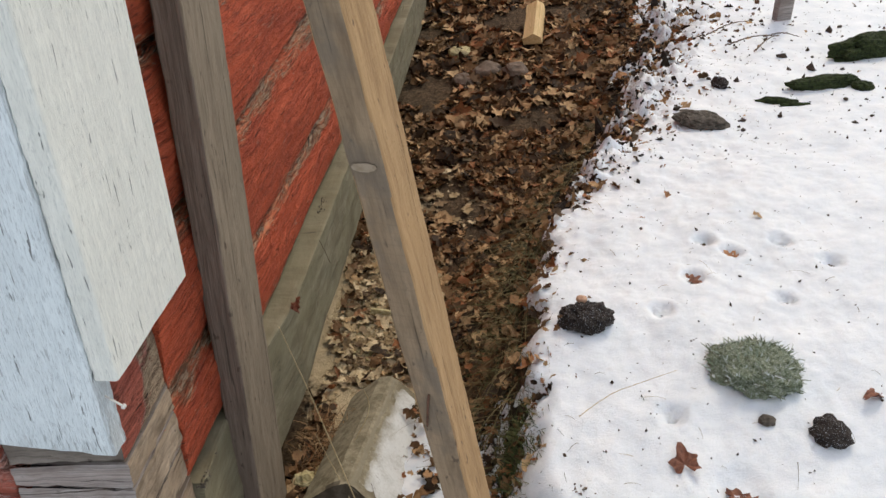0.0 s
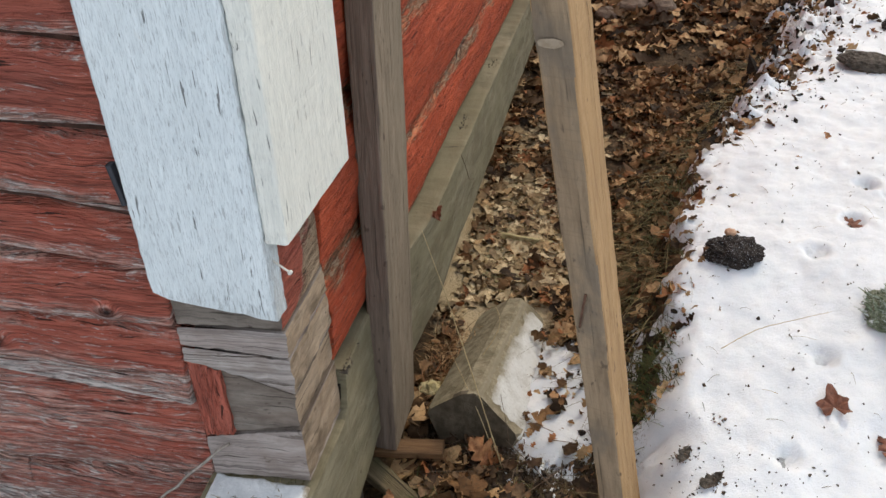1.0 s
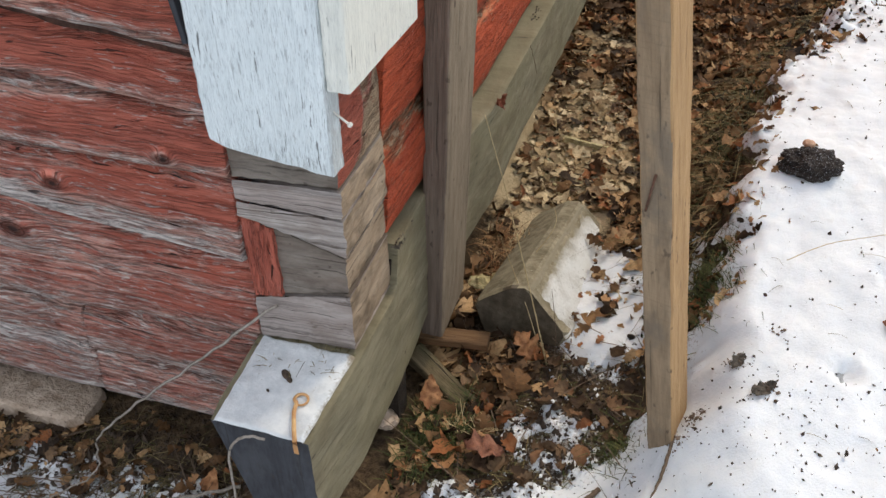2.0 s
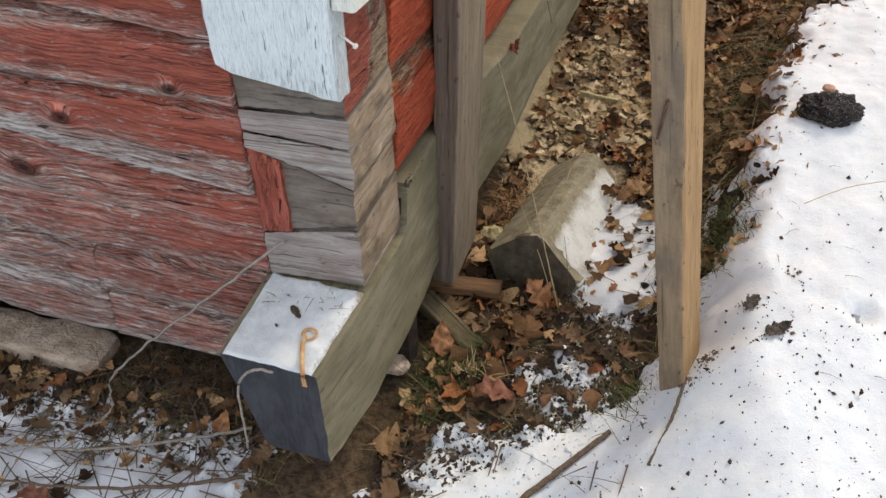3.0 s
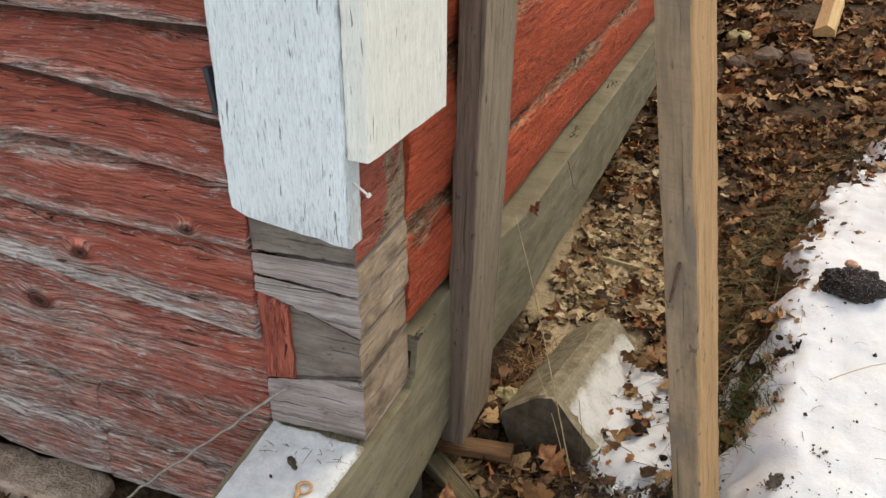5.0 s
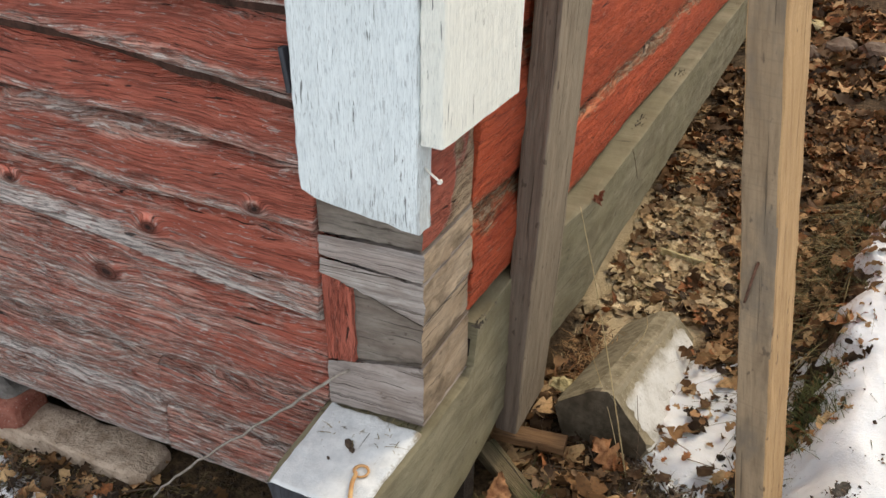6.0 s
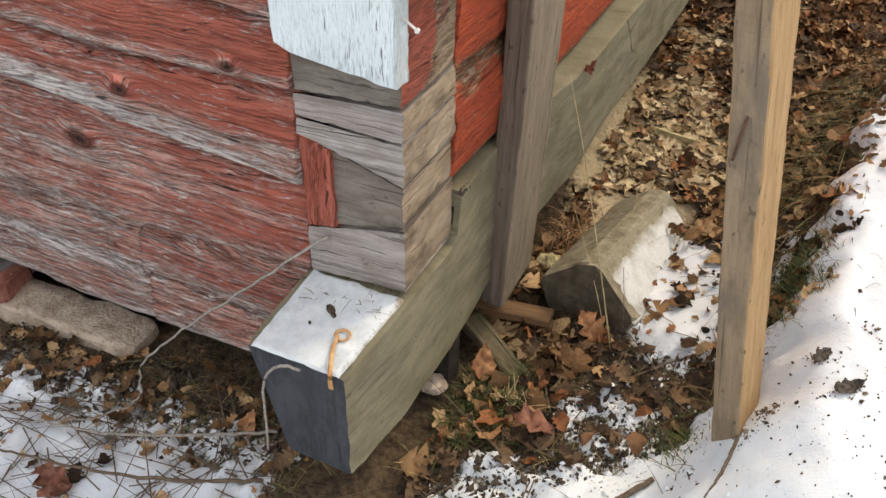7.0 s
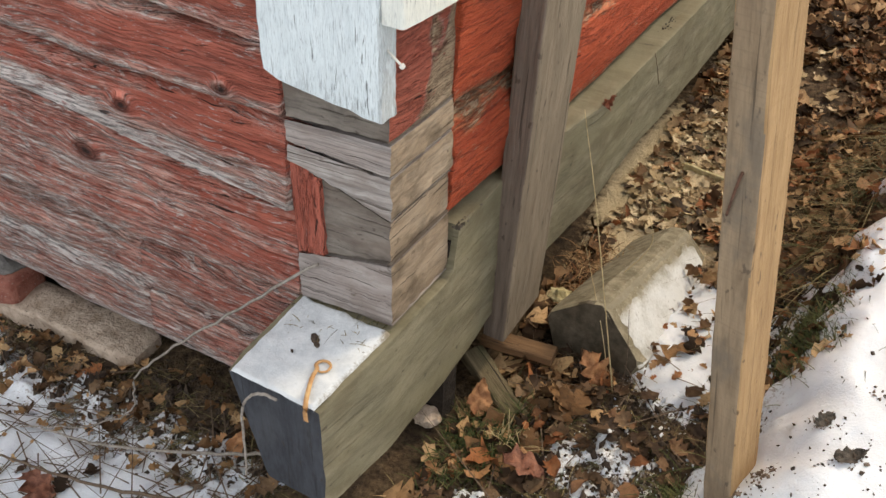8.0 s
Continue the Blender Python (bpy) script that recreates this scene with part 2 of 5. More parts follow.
def snow_material():
    m = Tree("old_snow")
    co = m.coords()
    grain = m.noise(co, 420, 3, 0.6)
    soft = m.noise(co, 13, 6, 0.66)
    thin = m.attr("thin")
    dirt = m.step(m.math("ADD", m.noise(co, 150, 5, 0.75), m.math("MULTIPLY", thin, 0.15)), 0.64, 0.74, 0, 0.7)
    col = m.mix(m.step(soft, 0.3, 0.7), (0.68, 0.71, 0.745), (0.81, 0.825, 0.84))
    col = m.mix(dirt, col, (0.30, 0.24, 0.19))
    col = m.mix(m.step(m.noise(co, 26, 6, 0.72), 0.60, 0.74, 0, 0.30), col, (0.47, 0.46, 0.46))
    h = m.math("ADD", m.math("MULTIPLY", grain, 0.15), soft)
    mat = m.done(col, 0.6, m.bump(h, 0.45, 0.014), 0.3)
    m.bsdf.inputs["Subsurface Weight"].default_value = 0.15
    m.bsdf.inputs["Subsurface Radius"].default_value = (0.01, 0.012, 0.015)
    return mat


def soil_material():
    m = Tree("leafy_soil")
    co = m.coords()
    black = m.attr("bank")
    a, b, c = m.noise(co, 9, 5, 0.65), m.noise(co, 70, 5, 0.7), m.noise(co, 300, 3, 0.6)
    col = m.ramp(b, (0.25, (0.020, 0.014, 0.010)), (0.45, (0.085, 0.056, 0.033)), (0.62, (0.17, 0.115, 0.066)), (0.8, (0.27, 0.19, 0.11)))
    col = m.mix(m.step(a, 0.4, 0.65, 0, 0.55), col, (0.035, 0.026, 0.018))
    col = m.mix(m.step(m.math("ADD", black, m.math("MULTIPLY", b, 0.6)), 0.55, 0.95, 0, 0.7), col, m.mix(c, (0.012, 0.010, 0.008), (0.04, 0.032, 0.024)))
    dust = m.step(m.math("ADD", m.attr("sawdust"), m.math("MULTIPLY", m.math("ADD", b, a), 0.6)), 0.85, 1.15)
    col = m.mix(dust, col, m.mix(c, (0.46, 0.34, 0.19), (0.76, 0.62, 0.41)))
    ice = m.step(m.math("ADD", m.math("MULTIPLY", m.attr("frost"), 0.55), m.math("ADD", m.math("MULTIPLY", b, 0.5), m.math("MULTIPLY", c, 0.45))), 0.72, 0.90, 0, 0.75)
    col = m.mix(ice, col, m.mix(c, (0.40, 0.42, 0.44), (0.78, 0.80, 0.82)))
    h = m.math("ADD", b, m.math("MULTIPLY", c, 0.4))
    return m.done(col, 0.95, m.bump(h, 0.9, 0.012), 0.15)


def leaf_material(name, stops, by_object=False):
    m = Tree(name)
    r = m.random() if by_object else m.island()
    col = m.ramp(r, *stops)
    co = m.coords()
    n = m.noise(co, 160, 4, 0.6)
    col = m.mix(m.step(n, 0.45, 0.75, 0, 0.55), col, (0.05, 0.03, 0.02))
    col = m.mix(m.step(m.noise(co, 45, 3), 0.5, 0.8, 0, 0.18), col, (0.42, 0.27, 0.13))
    return m.done(col, 0.72, m.bump(n, 0.6, 0.003), 0.15)


def plain_rough(name, a, b, scale=60, bump=0.6, rough=0.85, dist=0.006, spots=None, spec=0.25, metal=0.0):
    m = Tree(name)
    co = m.coords()
    n, f = m.noise(co, scale, 5, 0.65), m.noise(co, scale * 5, 3, 0.6)
    col = m.mix(m.step(n, 0.3, 0.7), a, b)
    if spots:
        col = m.mix(m.step(f, spots[1], spots[1] + 0.12), col, spots[0])
    return m.done(col, rough, m.bump(m.math("ADD", n, m.math("MULTIPLY", f, 0.4)), bump, dist), spec, metal)


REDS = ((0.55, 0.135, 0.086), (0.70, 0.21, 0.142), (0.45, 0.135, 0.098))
# SUNNY sets: the red paint brightened to orange, sunlight put into the colour
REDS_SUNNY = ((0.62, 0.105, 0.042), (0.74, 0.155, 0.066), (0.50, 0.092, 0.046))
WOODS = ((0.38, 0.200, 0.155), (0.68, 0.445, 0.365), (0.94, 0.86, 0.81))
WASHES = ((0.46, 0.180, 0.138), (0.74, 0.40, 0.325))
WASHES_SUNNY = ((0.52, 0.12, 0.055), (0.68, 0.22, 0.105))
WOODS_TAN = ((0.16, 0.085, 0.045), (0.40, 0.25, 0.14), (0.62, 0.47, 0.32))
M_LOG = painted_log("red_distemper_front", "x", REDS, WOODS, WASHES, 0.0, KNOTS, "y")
M_LOG_SIDE = painted_log("red_distemper_sunlit", "y", REDS_SUNNY, WOODS_TAN, WASHES_SUNNY, -0.12, (), "x")
M_GREY_END = bare_wood("grey_weathered_end", "x", (0.15, 0.128, 0.118), (0.50, 0.465, 0.435), (0.33, 0.275, 0.25), lines=0.55, cracks=0.9, blotch=(0.6, (0.21, 0.165, 0.14)), flat="y", grainy=75, streak=330)
M_DARK_END = bare_wood("dark_weathered_end", "x", (0.085, 0.072, 0.060), (0.25, 0.22, 0.19), (0.17, 0.13, 0.105), cracks=0.7, flat="y", blotch=(0.6, (0.10, 0.075, 0.06)), grainy=45, lines=0.1, streak=260)
M_TAN_END = bare_wood("tan_bare_end", "y", (0.17, 0.125, 0.083), (0.43, 0.335, 0.24), (0.28, 0.205, 0.135), lines=0.25, cracks=0.8, blotch=(0.8, (0.095, 0.068, 0.044)), flat="x", grainy=60, streak=300)
# one white paint: tone adds blue skylight in front, warm sun at the side
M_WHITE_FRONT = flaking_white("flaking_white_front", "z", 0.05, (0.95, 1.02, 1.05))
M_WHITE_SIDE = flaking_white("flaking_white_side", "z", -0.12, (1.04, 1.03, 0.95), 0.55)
M_SILL = bare_wood("grey_green_sill", "y", (0.130, 0.114, 0.071), (0.260, 0.230, 0.152), (0.186, 0.166, 0.098), blotch=(0.55, (0.115, 0.092, 0.053)), lines=0.05, cracks=0.3, flat="x", grainy=45)
# tar of the beam end, and the painted shade of the board's gap
M_TAR_GAP = bare_wood("tar_and_gap_dark", "z", (0.022, 0.023, 0.027), (0.056, 0.060, 0.070), (0.036, 0.039, 0.047), streak=160, cracks=0.4, flat="y", lines=0.1, blotch=(0.4, (0.085, 0.09, 0.10)), grainy=40)
M_PLANK = bare_wood("brown_weathered_plank", "z", (0.105, 0.078, 0.06), (0.22, 0.172, 0.138), (0.15, 0.115, 0.092), streak=300, lines=0.5, lean=(0.022, 0.012))
# the plank's side, toned lighter than its front to paint in the sun
M_PLANK_LIT = bare_wood("lit_weathered_plank", "z", (0.135, 0.104, 0.072), (0.255, 0.204, 0.145), (0.190, 0.150, 0.106), streak=200, grainy=60, lines=0.10, lean=(0.022, 0.012), blotch=(0.4, (0.16, 0.13, 0.09)))
M_BRACE = bare_wood("grey_brown_brace", "z", (0.155, 0.110, 0.070), (0.315, 0.232, 0.150), (0.235, 0.168, 0.107), streak=190, cracks=0.5, blotch=(0.65, (0.135, 0.115, 0.092)), lines=0.22, grainy=60, lean=(-0.16, -0.058), saw=0.22)
M_BRACE_CUT = bare_wood("honey_brace_side", "z", (0.26, 0.155, 0.072), (0.43, 0.275, 0.135), (0.35, 0.215, 0.10), streak=170, cracks=0.2, lines=0.08, grainy=70, lean=(-0.16, -0.058), saw=0.15)
M_SNOW = snow_material()


def frost_material():
    """Icy snow that thins out to the wet block below; 'wear' says how much lies."""
    m = Tree("frosted_block")
    co = m.coords()
    a, b = m.noise(co, 34, 5, 0.65), m.noise(co, 190, 4, 0.65)
    lie = m.step(m.math("ADD", m.attr("wear"), m.math("MULTIPLY", m.math("ADD", a, m.math("MULTIPLY", b, 0.5)), 0.7)), 0.62, 1.45)
    wood = m.mix(a, (0.16, 0.135, 0.085), (0.30, 0.26, 0.175))
    col = m.mix(lie, wood, m.mix(b, (0.56, 0.56, 0.53), (0.74, 0.74, 0.72)))
    col = m.mix(m.step(m.noise(co, 120, 4, 0.7), 0.60, 0.70, 0, 0.55), col, (0.14, 0.11, 0.075))
    return m.done(col, 0.6, m.bump(m.math("ADD", m.math("MULTIPLY", lie, 0.6), m.math("MULTIPLY", b, 0.3)), 0.5, 0.003), 0.3)


def shaded_snow_material():
    """Grainy old snow on a beam, greyed to paint in shade, brown where it has thawed thin."""
    m = Tree("shaded_snow_crust")
    co = m.coords()
    a, b, c = m.noise(co, 50, 5, 0.65), m.noise(co, 420, 4, 0.7), m.noise(co, 150, 4, 0.7)
    lie = m.step(m.math("ADD", m.attr("wear"), m.math("MULTIPLY", m.math("ADD", c, b), 0.6)), 1.10, 1.55)
    col = m.mix(m.step(a, 0.3, 0.7), (0.56, 0.585, 0.60), (0.72, 0.735, 0.74))
    col = m.mix(lie, m.mix(c, (0.13, 0.105, 0.07), (0.36, 0.31, 0.23)), col)
    col = m.mix(m.step(c, 0.66, 0.74, 0, 0.6), col, (0.24, 0.19, 0.13))
    return m.done(col, 0.55, m.bump(m.math("ADD", m.math("MULTIPLY", b, 0.5), a), 0.6, 0.004), 0.3)


M_THIN_SNOW = frost_material()
M_SHADED_SNOW = shaded_snow_material()
M_SOIL = soil_material()
M_LEAF = leaf_material("brown_leaves", ((0.0, (0.024, 0.015, 0.009)), (0.18, (0.058, 0.032, 0.016)), (0.40, (0.155, 0.080, 0.035)), (0.60, (0.31, 0.172, 0.076)), (0.80, (0.56, 0.37, 0.19)), (0.95, (0.30, 0.115, 0.045))))
M_LEAF_PALE = leaf_material("pale_leaves", ((0.0, (0.20, 0.130, 0.066)), (0.35, (0.46, 0.335, 0.18)), (0.6, (0.70, 0.55, 0.34)), (0.85, (0.28, 0.185, 0.10))))
M_LEAF_ONE = leaf_material("single_leaves", ((0.0, (0.028, 0.018, 0.012)), (0.3, (0.065, 0.038, 0.022)), (0.6, (0.12, 0.070, 0.038)), (0.85, (0.22, 0.14, 0.08)), (0.95, (0.22, 0.085, 0.035))), True)
M_LEAF_ORANGE = plain_rough("orange_leaf", (0.24, 0.095, 0.040), (0.46, 0.23, 0.10), 70, 0.5, 0.6, 0.003, ((0.13, 0.055, 0.03), 0.60))
M_LEAF_RUST = plain_rough("rust_leaf", (0.13, 0.052, 0.034), (0.30, 0.125, 0.075), 90, 0.5, 0.6, 0.003, ((0.07, 0.035, 0.025), 0.58))
M_GRASS = leaf_material("dry_grass", ((0.0, (0.05, 0.05, 0.02)), (0.35, (0.12, 0.10, 0.045)), (0.6, (0.24, 0.19, 0.09)), (0.8, (0.36, 0.28, 0.14)), (0.95, (0.06, 0.08, 0.022))))
M_MOSS_GREEN = leaf_material("green_moss_blades", ((0.0, (0.018, 0.028, 0.008)), (0.5, (0.045, 0.065, 0.02)), (0.9, (0.11, 0.115, 0.04))))
M_STONE = plain_rough("pinkish_granite", (0.34, 0.25, 0.18), (0.58, 0.46, 0.36), 34, 1.0, 0.9, 0.009, ((0.17, 0.13, 0.10), 0.60))
M_GREY_STONE = plain_rough("grey_stone", (0.14, 0.13, 0.12), (0.27, 0.25, 0.23), 40, 0.7, 0.9, 0.006)
M_BROWN_STONE = plain_rough("brown_stone", (0.12, 0.085, 0.06), (0.22, 0.16, 0.12), 40, 0.6, 0.85, 0.006)
M_BRICK = plain_rough("red_brick", (0.23, 0.075, 0.052), (0.36, 0.15, 0.11), 50, 0.8, 0.9, 0.005, ((0.46, 0.40, 0.36), 0.62))
# near-black for the bank's earth and for painted shade under the house
M_EARTH_SHADE = plain_rough("dark_earth_and_shade", (0.015, 0.011, 0.009), (0.04, 0.03, 0.022), 50, 0.8, 1.0, 0.01)
M_CHINK = plain_rough("brown_chinking", (0.035, 0.019, 0.014), (0.09, 0.047, 0.035), 60, 0.8, 1.0, 0.008)
M_BLOCK = plain_rough("grey_olive_block", (0.165, 0.138, 0.088), (0.33, 0.285, 0.195), 40, 0.8, 0.9, 0.005, ((0.44, 0.40, 0.31), 0.62))
# front end of the block: wet, and darkened for the shade it stands in
M_WET_SHADED_END = plain_rough("wet_shaded_end", (0.065, 0.052, 0.035), (0.125, 0.102, 0.072), 45, 0.6, 0.7, 0.004)
M_LUMP = plain_rough("dark_frosted_bark", (0.020, 0.016, 0.015), (0.06, 0.045, 0.036), 90, 1.0, 0.8, 0.012, ((0.55, 0.56, 0.60), 0.585))
M_LICHEN = plain_rough("grey_green_lichen", (0.13, 0.155, 0.075), (0.38, 0.42, 0.30), 150, 1.0, 0.95, 0.012, ((0.66, 0.70, 0.66), 0.54))
M_FROND = leaf_material("lichen_fronds", ((0.0, (0.10, 0.125, 0.065)), (0.4, (0.26, 0.31, 0.21)), (0.7, (0.44, 0.49, 0.40)), (0.92, (0.70, 0.74, 0.71))))
M_DEAD_MOSS = plain_rough("dark_green_moss", (0.010, 0.016, 0.006), (0.045, 0.06, 0.018), 90, 0.8, 0.95, 0.008)
M_BARK = plain_rough("grey_brown_bark", (0.05, 0.042, 0.034), (0.15, 0.125, 0.10), 80, 0.9, 0.9, 0.006)
M_TWIG = plain_rough("grey_twig", (0.20, 0.17, 0.14), (0.36, 0.32, 0.28), 160, 0.5, 0.85, 0.002)
M_BROWN_TWIG = plain_rough("brown_twig", (0.09, 0.06, 0.04), (0.18, 0.13, 0.09), 160, 0.5, 0.85, 0.002)
M_STRAW = plain_rough("straw", (0.40, 0.30, 0.15), (0.55, 0.44, 0.25), 120, 0.2, 0.6, 0.001)
M_SHAVING = plain_rough("orange_shaving", (0.42, 0.20, 0.075), (0.62, 0.39, 0.18), 90, 0.3, 0.6, 0.001)
M_SPLIT_WOOD = bare_wood("fresh_split_wood", "z", (0.55, 0.36, 0.15), (0.74, 0.54, 0.29), (0.66, 0.46, 0.22), cracks=0.2)
M_RUST = plain_rough("rusty_nail", (0.07, 0.035, 0.022), (0.16, 0.08, 0.05), 200, 0.4, 0.75, 0.001, spec=0.4, metal=0.3)
M_NAIL = plain_rough("white_nail", (0.62, 0.58, 0.52), (0.78, 0.75, 0.70), 200, 0.2, 0.5, 0.001)
M_CRUMB = plain_rough("dark_crumbs", (0.03, 0.022, 0.016), (0.10, 0.07, 0.05), 200, 0.4, 0.9, 0.001)
M_MARK = plain_rough("whitish_paint_smear", (0.24, 0.185, 0.125), (0.315, 0.255, 0.19), 130, 0.2, 0.8, 0.001)
M_FUNGUS = plain_rough("tan_cap", (0.45, 0.25, 0.15), (0.6, 0.38, 0.25), 150, 0.2, 0.6, 0.001)
M_OLD_SCRAP = bare_wood("rotten_board", "z", (0.07, 0.052, 0.028), (0.19, 0.145, 0.085), (0.11, 0.095, 0.05), cracks=0.8, blotch=(0.7, (0.05, 0.05, 0.02)))
M_PALE_LUMP = plain_rough("crumbly_yellow_foam", (0.42, 0.34, 0.16), (0.66, 0.56, 0.32), 70, 0.8, 0.95, 0.006)


# ---- mesh helpers ----
def n3(x, y, z):
    return noise.noise(Vector((x, y, z)))


def mesh_of(name, verts, faces, material, smooth=False, wear=None):
    me = bpy.data.meshes.new(name)
    me.from_pydata([tuple(map(float, v)) for v in verts], [], faces)
    for m in material if isinstance(material, (list, tuple)) else [material]:
        me.materials.append(m)
    if smooth:
        me.polygons.foreach_set("use_smooth", [True] * len(me.polygons))
    if wear is not None:
        a = me.attributes.new("wear", "FLOAT", "POINT")
        a.data.foreach_set("value", [float(w) for w in wear])
    me.update()
    return me


def part(name, me, parent=None, label="", m=None):
    """One mesh object, under a thing where a parent is given."""
    ob = new(name, me)
    ob.parent = parent
    if m is not None:
        ob.matrix_basis = m
    return tagged(ob, label)


def thing(name, me, label, category, group="", kind="", m=None):
    ob = new(name, me)
    if m is not None:
        ob.matrix_basis = m
    return tagged(ob, label, category, group, kind)


def round_rect(w, h, r, k=3, n=4):
    """Points round a rectangle w by h centred on 0 with corners of radius r; n points on each side."""
    pts = []
    for cx, cy, a0 in ((w / 2 - r, h / 2 - r, 0), (-w / 2 + r, h / 2 - r, 90), (-w / 2 + r, -h / 2 + r, 180), (w / 2 - r, -h / 2 + r, 270)):
        for i in range(k + 1):
            a = radians(a0 + 90 * i / k)
            pts.append((cx + r * math.cos(a), cy + r * math.sin(a)))
        nx, ny = {0: (-w / 2 + r, h / 2), 90: (-w / 2, -h / 2 + r), 180: (w / 2 - r, -h / 2), 270: (w / 2, h / 2 - r)}[a0]
        lx, ly = pts[-1]
        for i in range(1, n):
            pts.append((lx + (nx - lx) * i / n, ly + (ny - ly) * i / n))
    return pts


def sweep(rings, caps=True):
    """Verts and faces of a tube through rings of points (each ring the same count)."""
    n = len(rings[0])
    verts = [p for r in rings for p in r]
    faces = []
    for i in range(len(rings) - 1):
        for j in range(n):
            a, b = i * n + j, i * n + (j + 1) % n
            faces.append((a, b, b + n, a + n))
    if caps:
        for base, flip in ((0, True), ((len(rings) - 1) * n, False)):
            c = len(verts)
            verts.append(tuple(sum(verts[base + j][k] for j in range(n)) / n for k in range(3)))
            for j in range(n):
                f = (base + j, base + (j + 1) % n, c)
                faces.append(f[::-1] if flip else f)
    return verts, faces


def timber(length, w, h, r=0.003, rough=0.0015, seg=0.03, seed=0.0, wave=0.0):
    """A sawn bar along z from 0 to length, w in x and h in y, with worn arrises and a rough surface."""
    sec = round_rect(w, h, r)
    m = max(2, int(length / seg))
    rings = []
    for i in range(m + 1):
        z = length * i / m
        bx, by = wave * n3(seed, z * 1.3, 2.0), wave * n3(seed, z * 1.3, 9.0)
        ring = []
        for x, y in sec:
            d = 1 + rough / max(w, h) * 2 * n3(x * 60 + seed, y * 60, z * 9)
            e = rough * n3(x * 25 + seed * 3, y * 25, z * 30 + 5)
            ring.append((x * d + bx + e * (1 if x > 0 else -1), y * d + by, z))
        rings.append(ring)
    return sweep(rings)


def tube(points, radius, sides=6, taper=1.0):
    """A round twig through points."""
    rings = []
    pts = [Vector(p) for p in points]
    for i, p in enumerate(pts):
        d = (pts[min(i + 1, len(pts) - 1)] - pts[max(i - 1, 0)]).normalized()
        u = d.orthogonal().normalized() if abs(d.z) > 0.95 else d.cross(Vector((0, 0, 1))).normalized()
        v = d.cross(u)
        r = radius * (1 + (taper - 1) * i / max(1, len(pts) - 1))
        rings.append([tuple(p + r * (math.cos(2 * math.pi * k / sides) * u + math.sin(2 * math.pi * k / sides) * v)) for k in range(sides)])
    return sweep(rings)


def smooth_line(ctrl, n=24, jitter=0.0, seed=0.0):
    """A Catmull-Rom curve through control points."""
    c = [Vector(p) for p in ctrl]
    c = [2 * c[0] - c[1]] + c + [2 * c[-1] - c[-2]]
    out = []
    for i in range(n + 1):
        t = i / n * (len(c) - 3)
        k = min(int(t), len(c) - 4)
        u = t - k
        p0, p1, p2, p3 = c[k:k + 4]
        p = 0.5 * (2 * p1 + (p2 - p0) * u + (2 * p0 - 5 * p1 + 4 * p2 - p3) * u * u + (3 * p1 - p0 - 3 * p2 + p3) * u ** 3)
        out.append(p + jitter * Vector((n3(i * 0.7, seed, 1), n3(i * 0.7, seed, 5), n3(i * 0.7, seed, 9))))
    return out


def lump_mesh(name, size, material, seed, rough=0.25, freq=2.2, sub=3, flat=0.0):
    """An uneven lump: a displaced ball, sunk flat below."""
    bm = bmesh.new()
    bmesh.ops.create_icosphere(bm, subdivisions=sub, radius=1)
    for v in bm.verts:
        p = v.co.copy()
        d = 1 + rough * n3(p.x * freq + seed, p.y * freq, p.z * freq) + rough * 0.5 * n3(p.x * freq * 3, p.y * freq * 3 + seed, p.z * freq * 3) + rough * 0.3 * n3(p.x * freq * 8, p.y * freq * 8 + seed, p.z * freq * 8)
        v.co = Vector((p.x * size[0], p.y * size[1], max(p.z, -flat if flat else -2) * size[2])) * d
    me = bpy.data.meshes.new(name)
    bm.to_mesh(me)
    bm.free()
    me.materials.append(material)
    return me


def smooth01(t):
    t = min(1.0, max(0.0, t))
    return t * t * (3 - 2 * t)


# ---- lie of the land ----
EDGE_Y = (-1.5, -0.3, 0.1, 0.3, 0.67, 1.00, 1.27, 1.77, 2.60, 6.0)
EDGE_X = (0.40, 0.45, 0.420, 0.445, 0.44, 0.475, 0.555, 0.745, 1.00, 1.40)
EDGE_W = (0.34, 0.26, 0.10, 0.09, 0.06, 0.07, 0.10, 0.17, 0.30, 0.40)


def bank_edge(y):
    return float(np.interp(y, EDGE_Y, EDGE_X)) + 0.03 * n3(y * 5, 3.1, 0) + 0.015 * n3(y * 17, 7.7, 0)


def land(x, y):
    """Height of the bare ground."""
    low = 0.045 + 0.12 * min(max(x, 0.0), 0.5) + 0.075 * smooth01((y - 1.0) / 3) * 3 - 0.03 * smooth01(-(x + 0.1) / 0.4) * (1 if y < 0.3 else 0)
    high = float(np.interp(y, (-0.4, 0.1, 0.6), (0.21, 0.245, 0.30))) + 0.04 * min(max(y - 0.4, 0.0), 0.7) + 0.015 * min(x, 2.0)
    w = float(np.interp(y, EDGE_Y, EDGE_W))
    k = smooth01((x - bank_edge(y) + w) / (2 * w))
    far = smooth01((math.hypot(x, y) - 4) / 10)
    z = low + (high - low) * k
    z += 0.008 * n3(x * 4, y * 4, 0.3) * (0.3 + k) + 0.006 * n3(x * 21, y * 21, 4.0) * (1 - 0.9 * k)
    return z * (1 - far) + far * (0.25 + 0.6 * n3(x * 0.06, y * 0.06, 8.0))


def patch(x, y, cx, cy, rx, ry):
    return smooth01(1.5 - 1.5 * math.hypot((x - cx) / rx, (y - cy) / ry))


